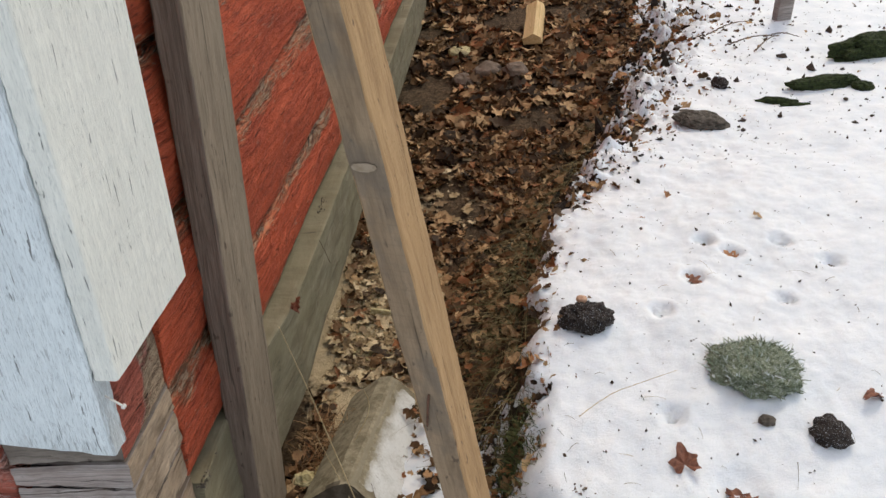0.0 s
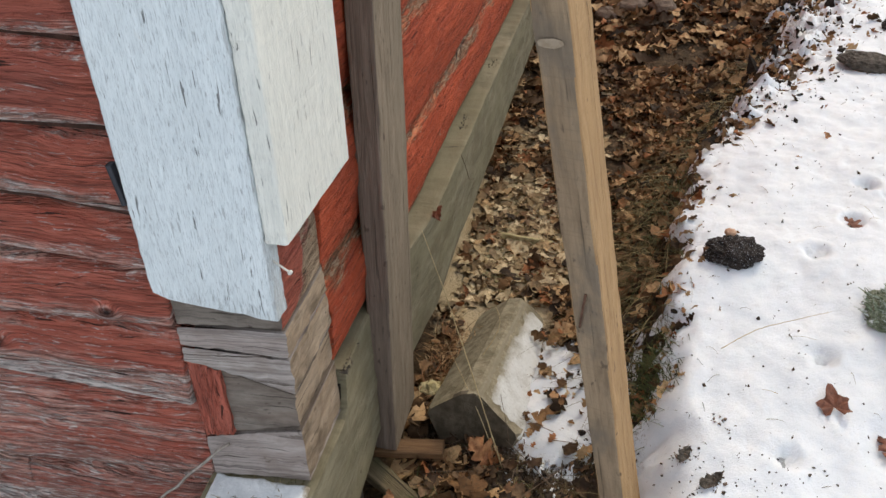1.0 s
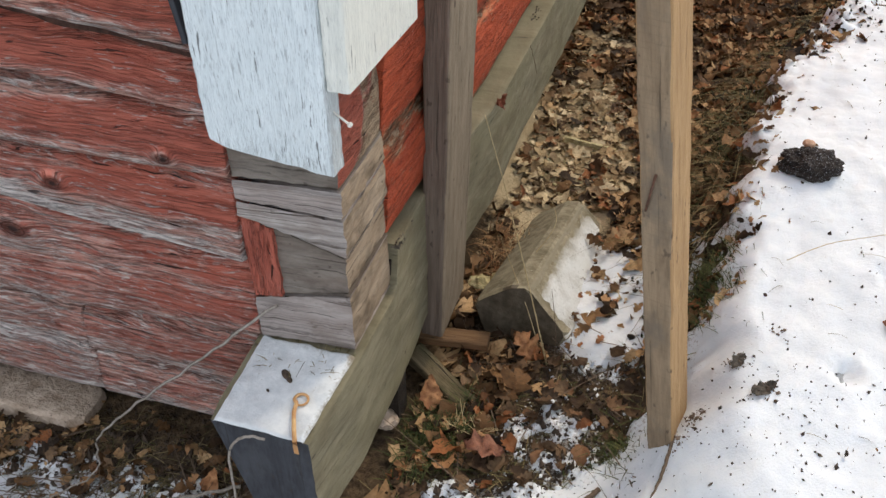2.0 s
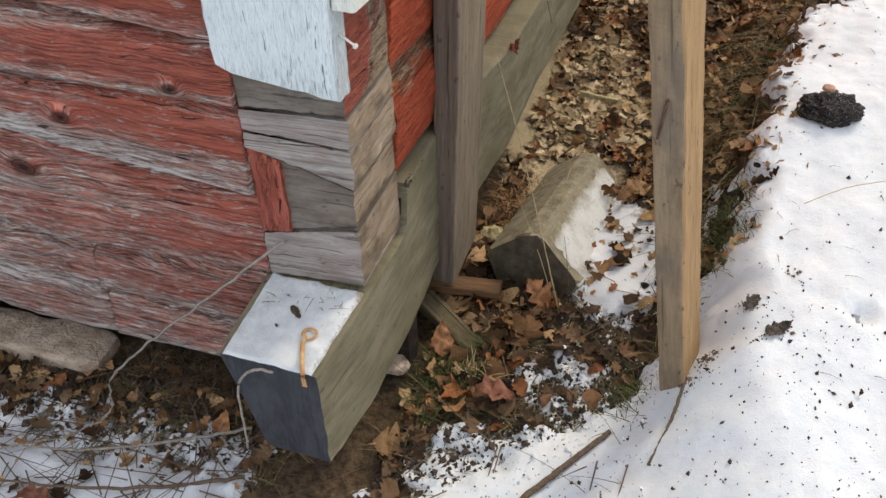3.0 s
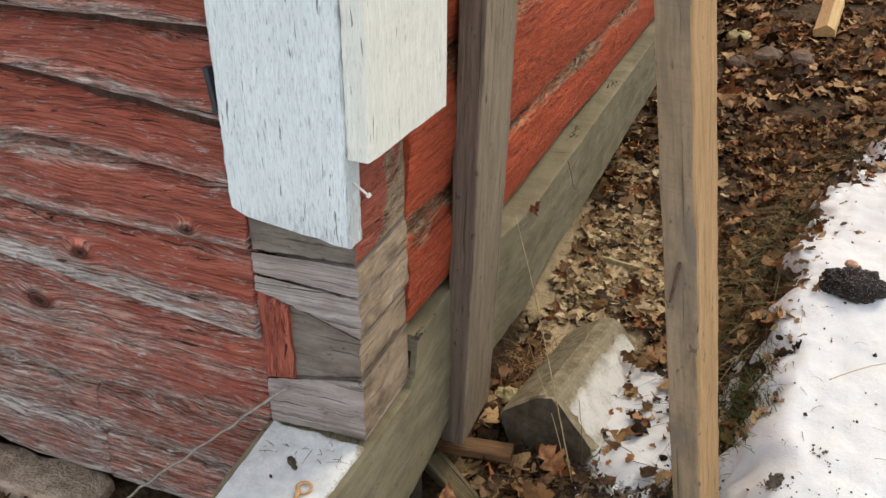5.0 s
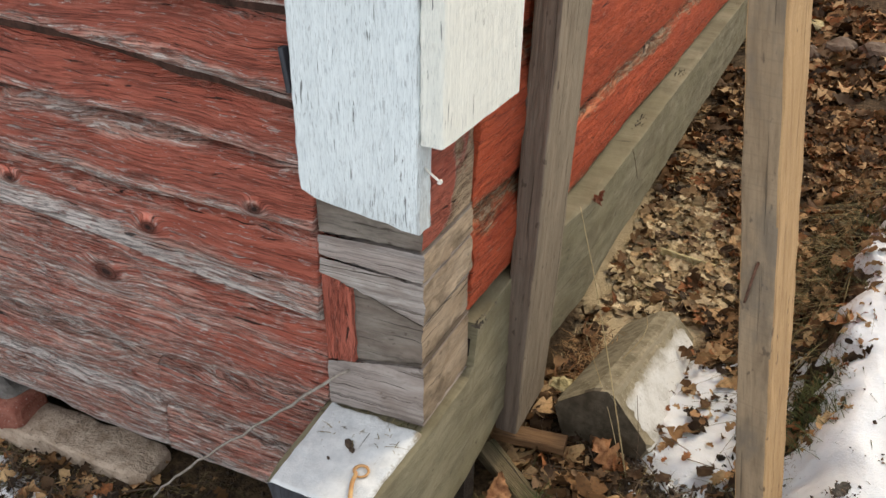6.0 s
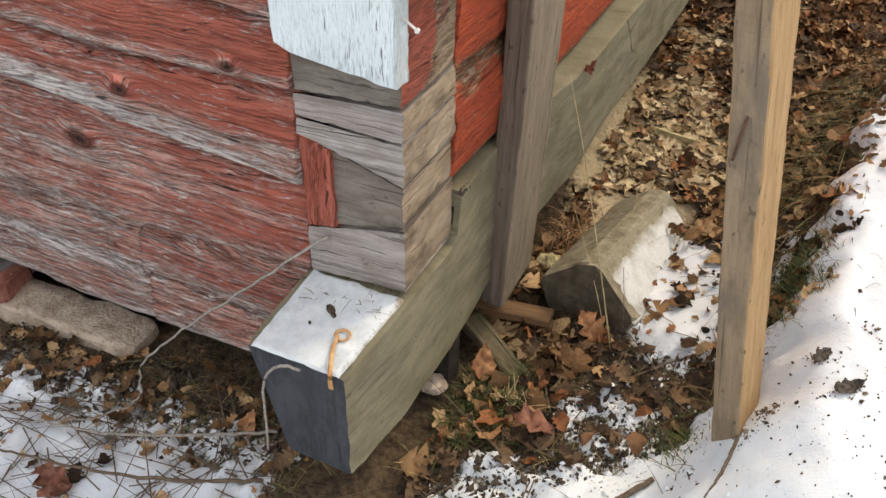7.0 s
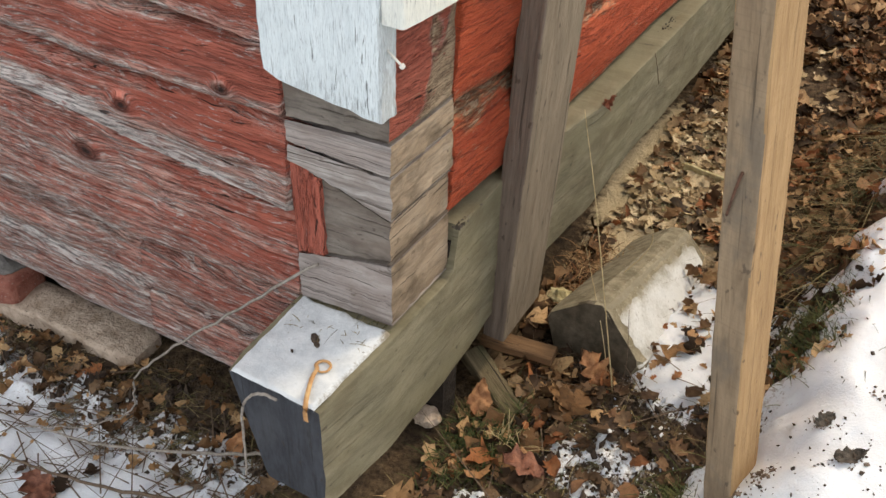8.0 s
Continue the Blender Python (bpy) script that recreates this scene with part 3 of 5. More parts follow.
def snow_cover(x, y):
    """How surely snow lies at a place, 0 to 1."""
    w = float(np.interp(y, EDGE_Y, (0.12, 0.12, 0.07, 0.06, 0.06, 0.08, 0.13, 0.22, 0.30, 0.3)))
    bank = smooth01((x - bank_edge(y) - float(np.interp(y, (0.28, 0.38, 0.9, 1.3, 2.0), (-0.01, 0.035, 0.04, 0.05, 0.06))) + w) / (2 * w))
    front = smooth01(((x - 0.235) * 0.68 - (y - 0.03) * 0.73) / 0.12 + 0.62) if y < 0.25 else 0.0
    mottle = max(0.72 * patch(x, y, 0.19, -0.05, 0.22, 0.16), 0.85 * patch(x, y, -0.56, -0.25, 0.20, 0.13), 0.60 * patch(x, y, -0.66, -0.10, 0.16, 0.05), 0.36 * patch(x, y, 0.26, -0.12, 0.33, 0.3), 0.50 * patch(x, y, 0.26, 0.15, 0.16, 0.14), 0.42 * patch(x, y, 0.06, -0.17, 0.22, 0.13))
    beside = 1.0 * patch(x, y, 0.305, 0.49, 0.17, 0.29)
    left = 0.66 * smooth01((-0.10 - x) / 0.08) * smooth01((0.0 - y) / 0.10) + 0.70 * smooth01((-0.13 - y) / 0.12) * smooth01((-0.12 - x) / 0.12)
    strip = 0.62 * patch(x, y, 0.412, 0.56, 0.05, 0.34)
    return min(1.0, max(bank, front, mottle, beside, left if y < 0.02 else 0.0, strip))


PRINTS = ((0.719, 0.435), (0.744, 0.699), (1.045, 0.955), (0.88, 0.955), (1.126, 0.872), (0.995, 0.743), (0.64, 0.225), (0.93, 0.91), (0.83, 0.815))


def snow_top(x, y):
    s = snow_cover(x, y)
    mid = 1 - abs(2 * s - 1)
    h = 0.034 * (s - 0.5) + (0.020 * n3(x * 8, y * 8, 7.7) * smooth01((y - 0.9) / 0.6) + 0.024 * n3(x * 19, y * 19, 2.2) + 0.016 * n3(x * 48, y * 48, 6.0) + 0.010 * n3(x * 120, y * 120, 3.0)) * (0.05 + mid) * (1 + 1.3 * smooth01((y - 0.8) / 0.6)) + 0.0016 * n3(x * 60, y * 60, 9.0) * s + (0.006 * n3(x * 8, y * 8, 1.0) + 0.003 * n3(x * 27, y * 27, 5.0)) * s
    for px, py in PRINTS:
        d = math.hypot(x - px, y - py)
        if d < 0.06:
            h -= 0.025 * math.exp(-(d / 0.018) ** 2) * (0.75 + 1.2 * n3(x * 90, y * 90, 3))
            h += 0.0025 * math.exp(-((d - 0.032) / 0.010) ** 2) * (1 + n3(x * 60, y * 60, 4))
    d = math.hypot((x - 0.80) / 0.75, y - 0.268)
    if d < 0.14:
        h -= 0.014 * math.exp(-(d / 0.055) ** 4)
    return land(x, y) + h


def spaced(lo, hi, fine, reach):
    """Even steps from lo to hi, then growing ones out to reach on both sides."""
    mid = list(np.arange(lo, hi, fine))
    out, s = [], fine
    x = mid[-1]
    while x < reach:
        s *= 1.22
        x += s
        out.append(x)
    down, s, x = [], fine, lo
    while x > -reach:
        s *= 1.22
        x -= s
        down.append(x)
    return down[::-1] + mid + out


def denser(steps, lo, hi, fine):
    """The steps with an even finer stretch from lo to hi."""
    return [v for v in steps if v < lo] + list(np.arange(lo, hi, fine)) + [v for v in steps if v > hi + fine]


def sheet(name, xs, ys, height, material, extra=()):
    verts = [(x, y, height(x, y)) for y in ys for x in xs]
    n = len(xs)
    faces = [(j * n + i, j * n + i + 1, (j + 1) * n + i + 1, (j + 1) * n + i) for j in range(len(ys) - 1) for i in range(n - 1)]
    me = mesh_of(name, verts, faces, material, True)
    for label, value in extra:
        a = me.attributes.new(label, "FLOAT", "POINT")
        a.data.foreach_set("value", [value(v[0], v[1]) for v in verts])
    return me


def sawdust(x, y):
    return 1.0 * patch(x, y, 0.13, 1.05, 0.24, 0.62) + 0.3 * patch(x, y, 0.1, 1.7, 0.25, 0.6)


def bank_earth(x, y):
    """Where the bank's black earth lies open."""
    return math.exp(-((x - bank_edge(y) + 0.02) / (0.045 if y < 1.2 else 0.10)) ** 2) if 0.3 < y < 3.2 else 0.0


def frosty(x, y):
    """Where grains of ice lie between the leaves."""
    return snow_cover(x, y) if y < 0.45 else 0.0


def thin_snow(x, y):
    return 1 - abs(2 * snow_cover(x, y) - 1) if y < 2.9 else 0.0


GRID_X, GRID_Y = denser(spaced(-0.9, 1.15, 0.0070, 400), 1.15, 1.5, 0.013), denser(spaced(-0.45, 1.45, 0.0070, 400), 1.45, 2.9, 0.013)
ground = thing("ground", sheet("ground", GRID_X, GRID_Y, land, M_SOIL, (("sawdust", sawdust), ("bank", bank_earth), ("frost", frosty))), "dark leaf-strewn earth beside a snowy bank", "ground", kind="structure")
snow = thing("snow_cover", sheet("snow_cover", GRID_X, GRID_Y, snow_top, M_SNOW, (("thin", thin_snow),)), "thin old snow with paw prints and litter on the bank", "snow", kind="structure")


# ---- log walls ----
def log_mesh(name, axis, start, end, low, high, material, depth, seed, bulge=0.006, gap=0.004, near=0.012, far_from=1.3, worn=0.0, lip=0.0, base=0.0, prof=None, drip=0.0):
    """A hewn log whose outer face lies near 0 on the wall's axis; low and high give its edges along the wall. lip: how far its upper edge stands proud."""
    s, out = start, []
    step = near
    while True:
        out.append(s)
        if s == start:
            out.append(s + 0.0015)
        if s >= end:
            break
        if s > start + far_from:
            step *= 1.15
        s = min(end, s + step)
    k = 21
    rings, wear = [], []
    for s in out:
        z0, z1 = low(s) + gap / 2, high(s) - gap / 2
        z0 += 0.003 * n3(s * 9, seed, 1) + 0.0015 * n3(s * 40, seed, 2)
        z1 += 0.003 * n3(s * 9, seed, 5) + 0.0015 * n3(s * 40, seed, 6)
        ring = []
        for i in range(k + 1):
            u = i / k
            e = min(u, 1 - u) * (z1 - z0)
            o = bulge * math.sin(math.pi * u) - (0.010 * max(0, 1 - e / 0.006) ** 2 if u < 0.5 else 0.017 * max(0, 1 - e / 0.017) ** 2) + lip * u ** 3 * (1 if u < 0.99 else 0.6)
            z = z0 + (z1 - z0) * u
            o += drip * ((1 - u) ** 1.5 - 0.35)
            o += 0.0040 * n3(s * 3.5, z * 22, seed) + 0.0030 * n3(s * 9, z * 70, seed + 3) + 0.0016 * n3(s * 26, z * 150, seed + 7)
            ring.append((s, base + o, z))
            w = worn + (0.42 if u < 0.5 else 0.12) * smooth01(1 - e / (0.030 + 0.012 * n3(s * 5, seed, 31))) + 0.22 * n3(s * 2.3, z * 9, seed + 11)
            if prof:
                w += prof(u + 0.16 * n3(s * 4, seed, 21) + 0.08 * n3(s * 13, seed, 23), s)
            wear.append(w)
        for i in range(4):
            ring.append((s, -depth, z1 + (z0 - z1) * (i + 0.5) / 4))
            wear.append(worn)
        rings.append(ring)
    verts, faces = sweep(rings)
    wear += [worn, worn]
    if axis == "x":
        verts = [(-s, -o, z) for s, o, z in verts]
    else:
        verts = [(o + 0.02 * s, s, z) for s, o, z in verts]
        faces = [f[::-1] for f in faces]
    return mesh_of(name, verts, faces, material, True, wear)


def lin(*pairs):
    xs, zs = [p[0] for p in pairs], [p[1] for p in pairs]
    return lambda s: float(np.interp(s, xs, zs))


front = tagged(new("wall_front"), "log wall with peeling red paint, greyer towards the ground", "wall", kind="structure")
SEAMS = [
    lin((0.14, 0.150), (0.3, 0.150), (0.48, 0.138), (0.60, 0.135), (0.67, 0.150), (0.80, 0.145), (4, 0.15)),
    lin((0.14, 0.232), (0.44, 0.240), (0.9, 0.245), (4, 0.24)),
    lin((0.13, 0.352), (0.44, 0.325), (0.71, 0.332), (4, 0.34)),
    lin((0.13, 0.487), (0.27, 0.497), (0.41, 0.510), (0.63, 0.531), (4, 0.52)),
    lin((0.13, 0.611), (0.42, 0.606), (0.59, 0.613), (4, 0.615)),
    lin((0.13, 0.690), (0.35, 0.704), (0.54, 0.710), (4, 0.71)),
    lin((0.13, 0.763), (0.33, 0.784), (0.50, 0.800), (4, 0.80)),
    lin((0.13, 0.866), (0.43, 0.866), (4, 0.872)),
    lin((0.13, 0.958), (0.3, 0.966), (4, 0.97)),
] + [lin((0.13, 0.958 + 0.1 * i), (4, 0.97 + 0.1 * i)) for i in range(1, 14)]
WORN = [0.34, 0.30, 0.25, 0.14, 0.05, -0.08, -0.08, -0.05, 0.0] + [-0.02] * 20
PROFILES = {
    0: lambda u, s: 0.25 * smooth01((u - 0.6) / 0.2) if s > 0.5 else 0.1,
    2: lambda u, s: 0.30 * smooth01((0.75 - u) / 0.3) * smooth01((u - 0.45) / 0.1) + 0.12 * smooth01((s - 0.4) / 0.3),
    3: lambda u, s: (0.50 + 0.25 * n3(s * 6, u * 3, 5)) * smooth01((0.52 - u) / 0.2),
    4: lambda u, s: (0.30 + 0.3 * n3(s * 6, u * 3, 9)) * smooth01((u - 0.80) / 0.15) + 0.12 * smooth01((0.3 - u) / 0.2),
    6: lambda u, s: 0.22 * smooth01((0.4 - u) / 0.2),
    7: lambda u, s: 0.30 * smooth01((0.25 - u) / 0.15),
}
GAPS = [0.003, 0.008, 0.009, 0.009, 0.009, 0.008, 0.014, 0.009, 0.008] + [0.012] * 20
BASES = [0.004, 0.000, 0.000, 0.009, 0.004, 0.0, 0.003, 0.004, 0.0] + [0.002] * 20
for i in range(len(SEAMS) - 1):
    lo, hi = SEAMS[i], SEAMS[i + 1]
    spans = [(0.135, 4.0)]
    if i < 2:
        spans = [(0.13, 0.44), (0.444, 4.0)]
    for j, (a, b) in enumerate(spans):
        g = GAPS[i + 1] if i + 1 < len(GAPS) else 0.01
        part("log", log_mesh("log", "x", a, b, lo, (lambda h, gg: lambda s: h(s) - gg * 0.7)(hi, g), M_LOG, 0.13, 3.3 * i + 17 * j, 0.004, 0.002, worn=WORN[i] + 0.1 * j, base=BASES[i] - 0.004 * j, lip=0.006 if i in (4,) else 0.0, prof=PROFILES.get(i), drip=0.012), front)
backing = mesh_of("chinking", [(-4, 0.014, 0.17), (-0.14, 0.014, 0.17), (-0.14, 0.014, 2.2), (-4, 0.014, 2.2), (-4, 0.10, 0.15), (-0.14, 0.10, 0.15), (-0.14, 0.10, 2.2), (-4, 0.10, 2.2)],
                  [(0, 1, 2, 3), (5, 4, 7, 6), (0, 3, 7, 4), (1, 5, 6, 2), (3, 2, 6, 7), (0, 4, 5, 1)], M_CHINK)
part("chinking", backing, front, "dark moss chinking in the gaps")

side = tagged(new("wall_side"), "red log wall above a grey sill, sunlight painted in as orange", "wall", kind="structure")
SIDE_SEAMS = [
    lin((0.14, 0.438), (0.3, 0.430), (5, 0.430)),
    lin((0.14, 0.595), (0.25, 0.587), (0.6, 0.578), (1.3, 0.572), (5, 0.575)),
    lin((0.14, 0.780), (0.6, 0.787), (1.1, 0.815), (5, 0.82)),
    lin((0.14, 1.00), (5, 1.01)),
] + [lin((0.14, 1.00 + 0.2 * i), (5, 1.01 + 0.2 * i)) for i in range(1, 7)]
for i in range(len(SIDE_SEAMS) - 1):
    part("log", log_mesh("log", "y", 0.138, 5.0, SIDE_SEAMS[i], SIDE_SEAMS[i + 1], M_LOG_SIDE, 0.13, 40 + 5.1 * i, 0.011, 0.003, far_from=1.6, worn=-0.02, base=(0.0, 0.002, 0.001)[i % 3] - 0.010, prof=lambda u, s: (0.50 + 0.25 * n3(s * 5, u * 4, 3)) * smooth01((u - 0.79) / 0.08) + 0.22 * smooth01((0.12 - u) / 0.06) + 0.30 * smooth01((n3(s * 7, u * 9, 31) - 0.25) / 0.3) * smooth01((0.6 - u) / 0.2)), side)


# corner blocks of the dovetailed logs
def wedge(name, x0, y1, left, right, material, seed, proud=0.0, x1=0.0, fade=0.0):
    """A log end between x0 and the corner; left and right are its (low, high) edges at x0 and at the corner."""
    n, k = 12, 8
    verts, faces, wear = [], [], []
    red_until = lambda v: 0.42 + 0.38 * v

    def grid(fn, nu, nv, flip):
        o = len(verts)
        for j in range(nv + 1):
            for i in range(nu + 1):
                verts.append(fn(i / nu, j / nv))
        for j in range(nv):
            for i in range(nu):
                f = (o + j * (nu + 1) + i, o + j * (nu + 1) + i + 1, o + (j + 1) * (nu + 1) + i + 1, o + (j + 1) * (nu + 1) + i)
                faces.append(f[::-1] if flip else f)

    def zz(u, v):
        lo = left[0] + (right[0] - left[0]) * u
        hi = left[1] + (right[1] - left[1]) * u
        return lo + (hi - lo) * v

    def dent(a, b, v):
        e = min(v, 1 - v)
        return proud + 0.0030 * n3(a * 20, b * 60, seed) + 0.0012 * n3(a * 50, b * 200, seed + 4) - 0.0022 * max(0, 1 - e / 0.08)

    grid(lambda u, v: (x0 + (x1 - x0) * u + dent(0.3, zz(1, v), v) * u, -dent(u, zz(u, v), v) - 0.007 * (1 - u) ** 1.5 * (x1 == 0.0), zz(u, v)), n, k, False)
    grid(lambda u, v: (x1 + dent(u + 0.3, zz(1, v), v), -dent(1, zz(1, v), v) * (1 - u) + y1 * u, zz(1, v)), n, k, False)
    grid(lambda u, v: (x0 + (x1 - x0) * u, y1 * v, zz(u, 1)), 1, 1, False)
    grid(lambda u, v: (x0 + (x1 - x0) * u, y1 * v, zz(u, 0)), 1, 1, True)
    wear = [0.0] * len(verts)
    side = (n + 1) * (k + 1)
    for i in range(side):
        u, v = i % (n + 1) / n, i // (n + 1) / k
        wear[side + i] = 1.15 * smooth01((u - red_until(v) + 0.25 * n3(u * 4, v * 3, seed)) / 0.12) * fade
    me = mesh_of(name, verts, faces, material, False, wear)
    half = n * k
    for p in me.polygons[half:2 * half]:
        p.material_index = 1
    return me


M_CORNER_RED = painted_log("red_on_log_end", "y", REDS, WOODS_TAN, WASHES, -0.14)
corner = tagged(new("wall_corner"), "dovetailed log ends, grey and tan bare wood", "wall corner", kind="structure")
M_END_RED = painted_log("red_strip_on_log_end", "z", REDS, WOODS, WASHES, -0.14)
part("log_end", wedge("log_end", -0.133, 0.10, (0.428, 0.557), (0.434, 0.545), [M_END_RED, M_END_RED], 2.5, 0.0065, -0.098), corner)
for name, lft, rgt, ms, seed, proud in (
    ("log_end", (0.355, 0.424), (0.360, 0.452), (M_GREY_END, M_TAN_END), 1.0, 0.000),
    ("log_end", (0.428, 0.555), (0.455, 0.514), (M_DARK_END, M_TAN_END), 2.0, -0.003),
    ("log_end", (0.558, 0.579), (0.517, 0.570), (M_GREY_END, M_TAN_END), 3.0, 0.002),
    ("log_end", (0.582, 0.610), (0.573, 0.612), (M_GREY_END, M_TAN_END), 4.0, 0.001),
    ("log_end", (0.613, 0.760), (0.616, 0.760), (M_DARK_END, M_CORNER_RED), 5.0, -0.001),
    ("log_end", (0.762, 2.2), (0.762, 2.2), (M_DARK_END, M_CORNER_RED), 6.0, -0.006),
):
    part(name, wedge(name, -0.133, 0.136, lft, rgt, list(ms), seed, proud, fade=1.0 if seed == 5.0 else 0.0), corner)


# ---- white corner boards ----
def board(name, size, material, seed, bottom=None, r=0.004, rough=0.0012):
    """An upright board with its lower front left corner at 0, worn along its edges."""
    w, d, h = size
    sec = round_rect(w, d, r, 3, 8)
    m = int(min(h, 0.6) / 0.008)
    zs = [i / m * min(h, 0.6) for i in range(m + 1)] + ([h] if h > 0.6 else [])
    rings, wear = [], []
    for z in zs:
        ring = []
        for x, y in sec:
            b = bottom((x + w / 2) / w) if bottom else 0
            e = rough * n3(x * 40 + seed, y * 40, z * 50) + rough * 1.2 * n3(x * 8 + seed, y * 8, z * 90)
            edge = 1 if abs(abs(x) - w / 2) < r else 0
            ring.append((x + w / 2 + e * edge * (1 if x > 0 else -1), y + d / 2 + 0.4 * e, z + b + (rough * 2 * n3(x * 70 + seed, y * 70, 1) if z == 0 else 0)))
            wear.append(0.6 * edge + 0.3 * max(0, 1 - z / 0.03))
        rings.append(ring)
    v, f = sweep(rings)
    wear += [0.4, 0.4]
    return mesh_of(name, v, f, material, False, wear)


cb = tagged(new("corner_boards"), "pair of white painted corner boards with flaking paint", "corner board")
part("front_board", board("front_board", (0.148, 0.030, 1.55), M_WHITE_FRONT, 2.0, lambda u: 0.675 + (0.657 - 0.675) * u + 0.010 * smooth01((0.06 - u) / 0.06)), cb, "flaking white board, blue skylight tinted into its paint", pose(-0.137, -0.032, 0.0))
part("side_board", board("side_board", (0.215, 0.025, 1.45), M_WHITE_SIDE, 9.0, lambda u: 0.760 - 0.010 * u), cb, "white board, warm sunlight tinted into its paint", pose(0.036, -0.031, 0.0, 0, 0, 90))


# added dark strip that draws the shaded gap left of the board
v, f = timber(0.048, 0.006, 0.010, 0.001, 0.0008, 0.008, 2.2)
part("splinter", mesh_of("splinter", v, f, M_TAR_GAP), cb, "dark strip for the shaded gap at the board's edge", pose(-0.1505, -0.012, 0.782, 0, -7, 0))


# ---- sill beam ----
def sill_mesh():
    sec = round_rect(0.150, 1.0, 0.012, 3, 9)
    ys = list(np.arange(-0.143, 1.8, 0.014)) + [2.2, 2.7, 3.3, 4.0, 5.0]
    rings = []
    for y in ys:
        top = float(np.interp(y, (-0.143, 0.0, 0.135, 0.150, 2.2, 5), (0.340, 0.352, 0.352, 0.424, 0.424, 0.424)))
        bot = float(np.interp(y, (-0.143, 0.2, 0.5, 0.8, 5), (0.158, 0.160, 0.205, 0.236, 0.236)))
        end = smooth01((y + 0.143) / 0.02)
        ring = []
        for x, v in sec:
            xx = -0.068 + x * (0.965 + 0.035 * end) + float(np.interp(y, (-0.143, 0.12, 0.28, 0.42, 0.60, 5), (0.0, 0.004, 0.001, 0.012, 0.038, 0.126)))
            t = (v + 0.5)
            xx -= 0.012 * smooth01(0.5 + x / 0.15) * smooth01((0.0 - y) / 0.14)
            xx += 0.040 * (1 - t) * smooth01(0.5 - x / 0.15) * smooth01((0.0 - y) / 0.14)
            z = bot + (top - bot) * (0.02 + t * 0.96 if end < 1 else t)
            d = 0.0025 * n3(y * 7, z * 30, 2.0) + 0.0015 * n3(y * 20, z * 90, 5.0) + 0.004 * n3(y * 2.5, z * 6, 8.0)
            ring.append((xx + d * (1 if x > 0 else 0.3), y, z + 0.002 * n3(x * 30, y * 12, 3)))
        rings.append(ring)
    v, f = sweep(rings)
    f = [q[::-1] for q in f]
    cut = [q for q in f if sum(v[i][1] for i in q) / len(q) < -0.1425]
    body = [q for q in f if q not in set(cut)]
    keep = sorted({i for q in cut for i in q})
    at = {i: k for k, i in enumerate(keep)}
    return mesh_of("body", v, body, M_SILL), mesh_of("tarred_end", [v[i] for i in keep], [tuple(at[i] for i in q) for q in cut], M_TAR_GAP)


sill = tagged(new("sill_beam"), "squared grey-green sill beam with a black tarred end", "beam")
for piece, name, text in zip(sill_mesh(), ("body", "tarred_end"), ("", "black tarred end grain")):
    part(name, piece, sill, text)


def beam_snow():
    xs, ys = np.linspace(0, 1, 60), np.linspace(-0.146, 0.012, 70)
    verts, n = [], len(xs)
    wear = []
    for y in ys:
        edge = 0.003 + 0.014 * min(y, 0.0) / 0.14
        for u in xs:
            x = -0.134 + (edge + 0.134) * u
            e = min(x + 0.134, edge - x, y + 0.147) + 0.0005 * n3(x * 90, y * 90, 1) + 0.002
            wear.append(1.25 - 0.55 * (1 - smooth01((edge - x) / 0.016)) - 0.5 * smooth01((y + 0.03) / 0.03) + 0.25 * n3(x * 30, y * 30, 8))
            top = float(np.interp(y, (-0.143, 0.0), (0.340, 0.352)))
            verts.append((x, y, top - 0.004 + 0.008 * smooth01(e / 0.006) + 0.0025 * n3(x * 40, y * 40, 4) - 0.012 * smooth01((y + 0.008 + 0.005 * n3(x * 50, 2, 2)) / 0.010)))
    faces = [(j * n + i, j * n + i + 1, (j + 1) * n + i + 1, (j + 1) * n + i) for j in range(len(ys) - 1) for i in range(n - 1)]
    return mesh_of("beam_snow", verts, faces, M_SHADED_SNOW, True, wear)


thing("snow_layer", beam_snow(), "thin snow layer on the sill beam end", "snow")


# ---- upright plank and leaning brace ----
def two_tone(name, length, w, d, mats, seed, lean, turn=0.0):
    """A bar with two kinds of side, turned about its length and leaning by lean metres a metre."""
    v, f = timber(length, w, d, 0.0035, 0.0014, 0.02, seed, 0.003)
    sides = mesh_of("sides", v, f, list(mats))
    flags = [abs(p.normal.x) > 0.7 for p in sides.polygons]
    bpy.data.meshes.remove(sides)
    c, s = math.cos(radians(turn)), math.sin(radians(turn))
    v = [(x * c - y * s + lean[0] * z, x * s + y * c + lean[1] * z, z) for x, y, z in v]
    me = mesh_of(name, v, f, list(mats))
    for p, flag in zip(me.polygons, flags):
        p.material_index = int(flag)
    return me


plank = thing("upright_plank", two_tone("upright_plank", 2.0, 0.038, 0.140, (M_PLANK, M_PLANK_LIT), 4.0, (0.022, 0.012)), "weathered plank standing on edge against the red wall", "plank", m=pose(0.013, 0.349, 0.125))
brace = tagged(new("leaning_brace"), "leaning weathered timber brace with one honey-coloured side", "timber brace")
part("shaft", two_tone("shaft", 1.9, 0.037, 0.070, (M_BRACE, M_BRACE_CUT), 8.0, (-0.16, -0.058), -13.0), brace, "", pose(0.4406, 0.1457, 0.06))
BRACE_AXIS = Vector((-0.16, -0.058, 1.0))


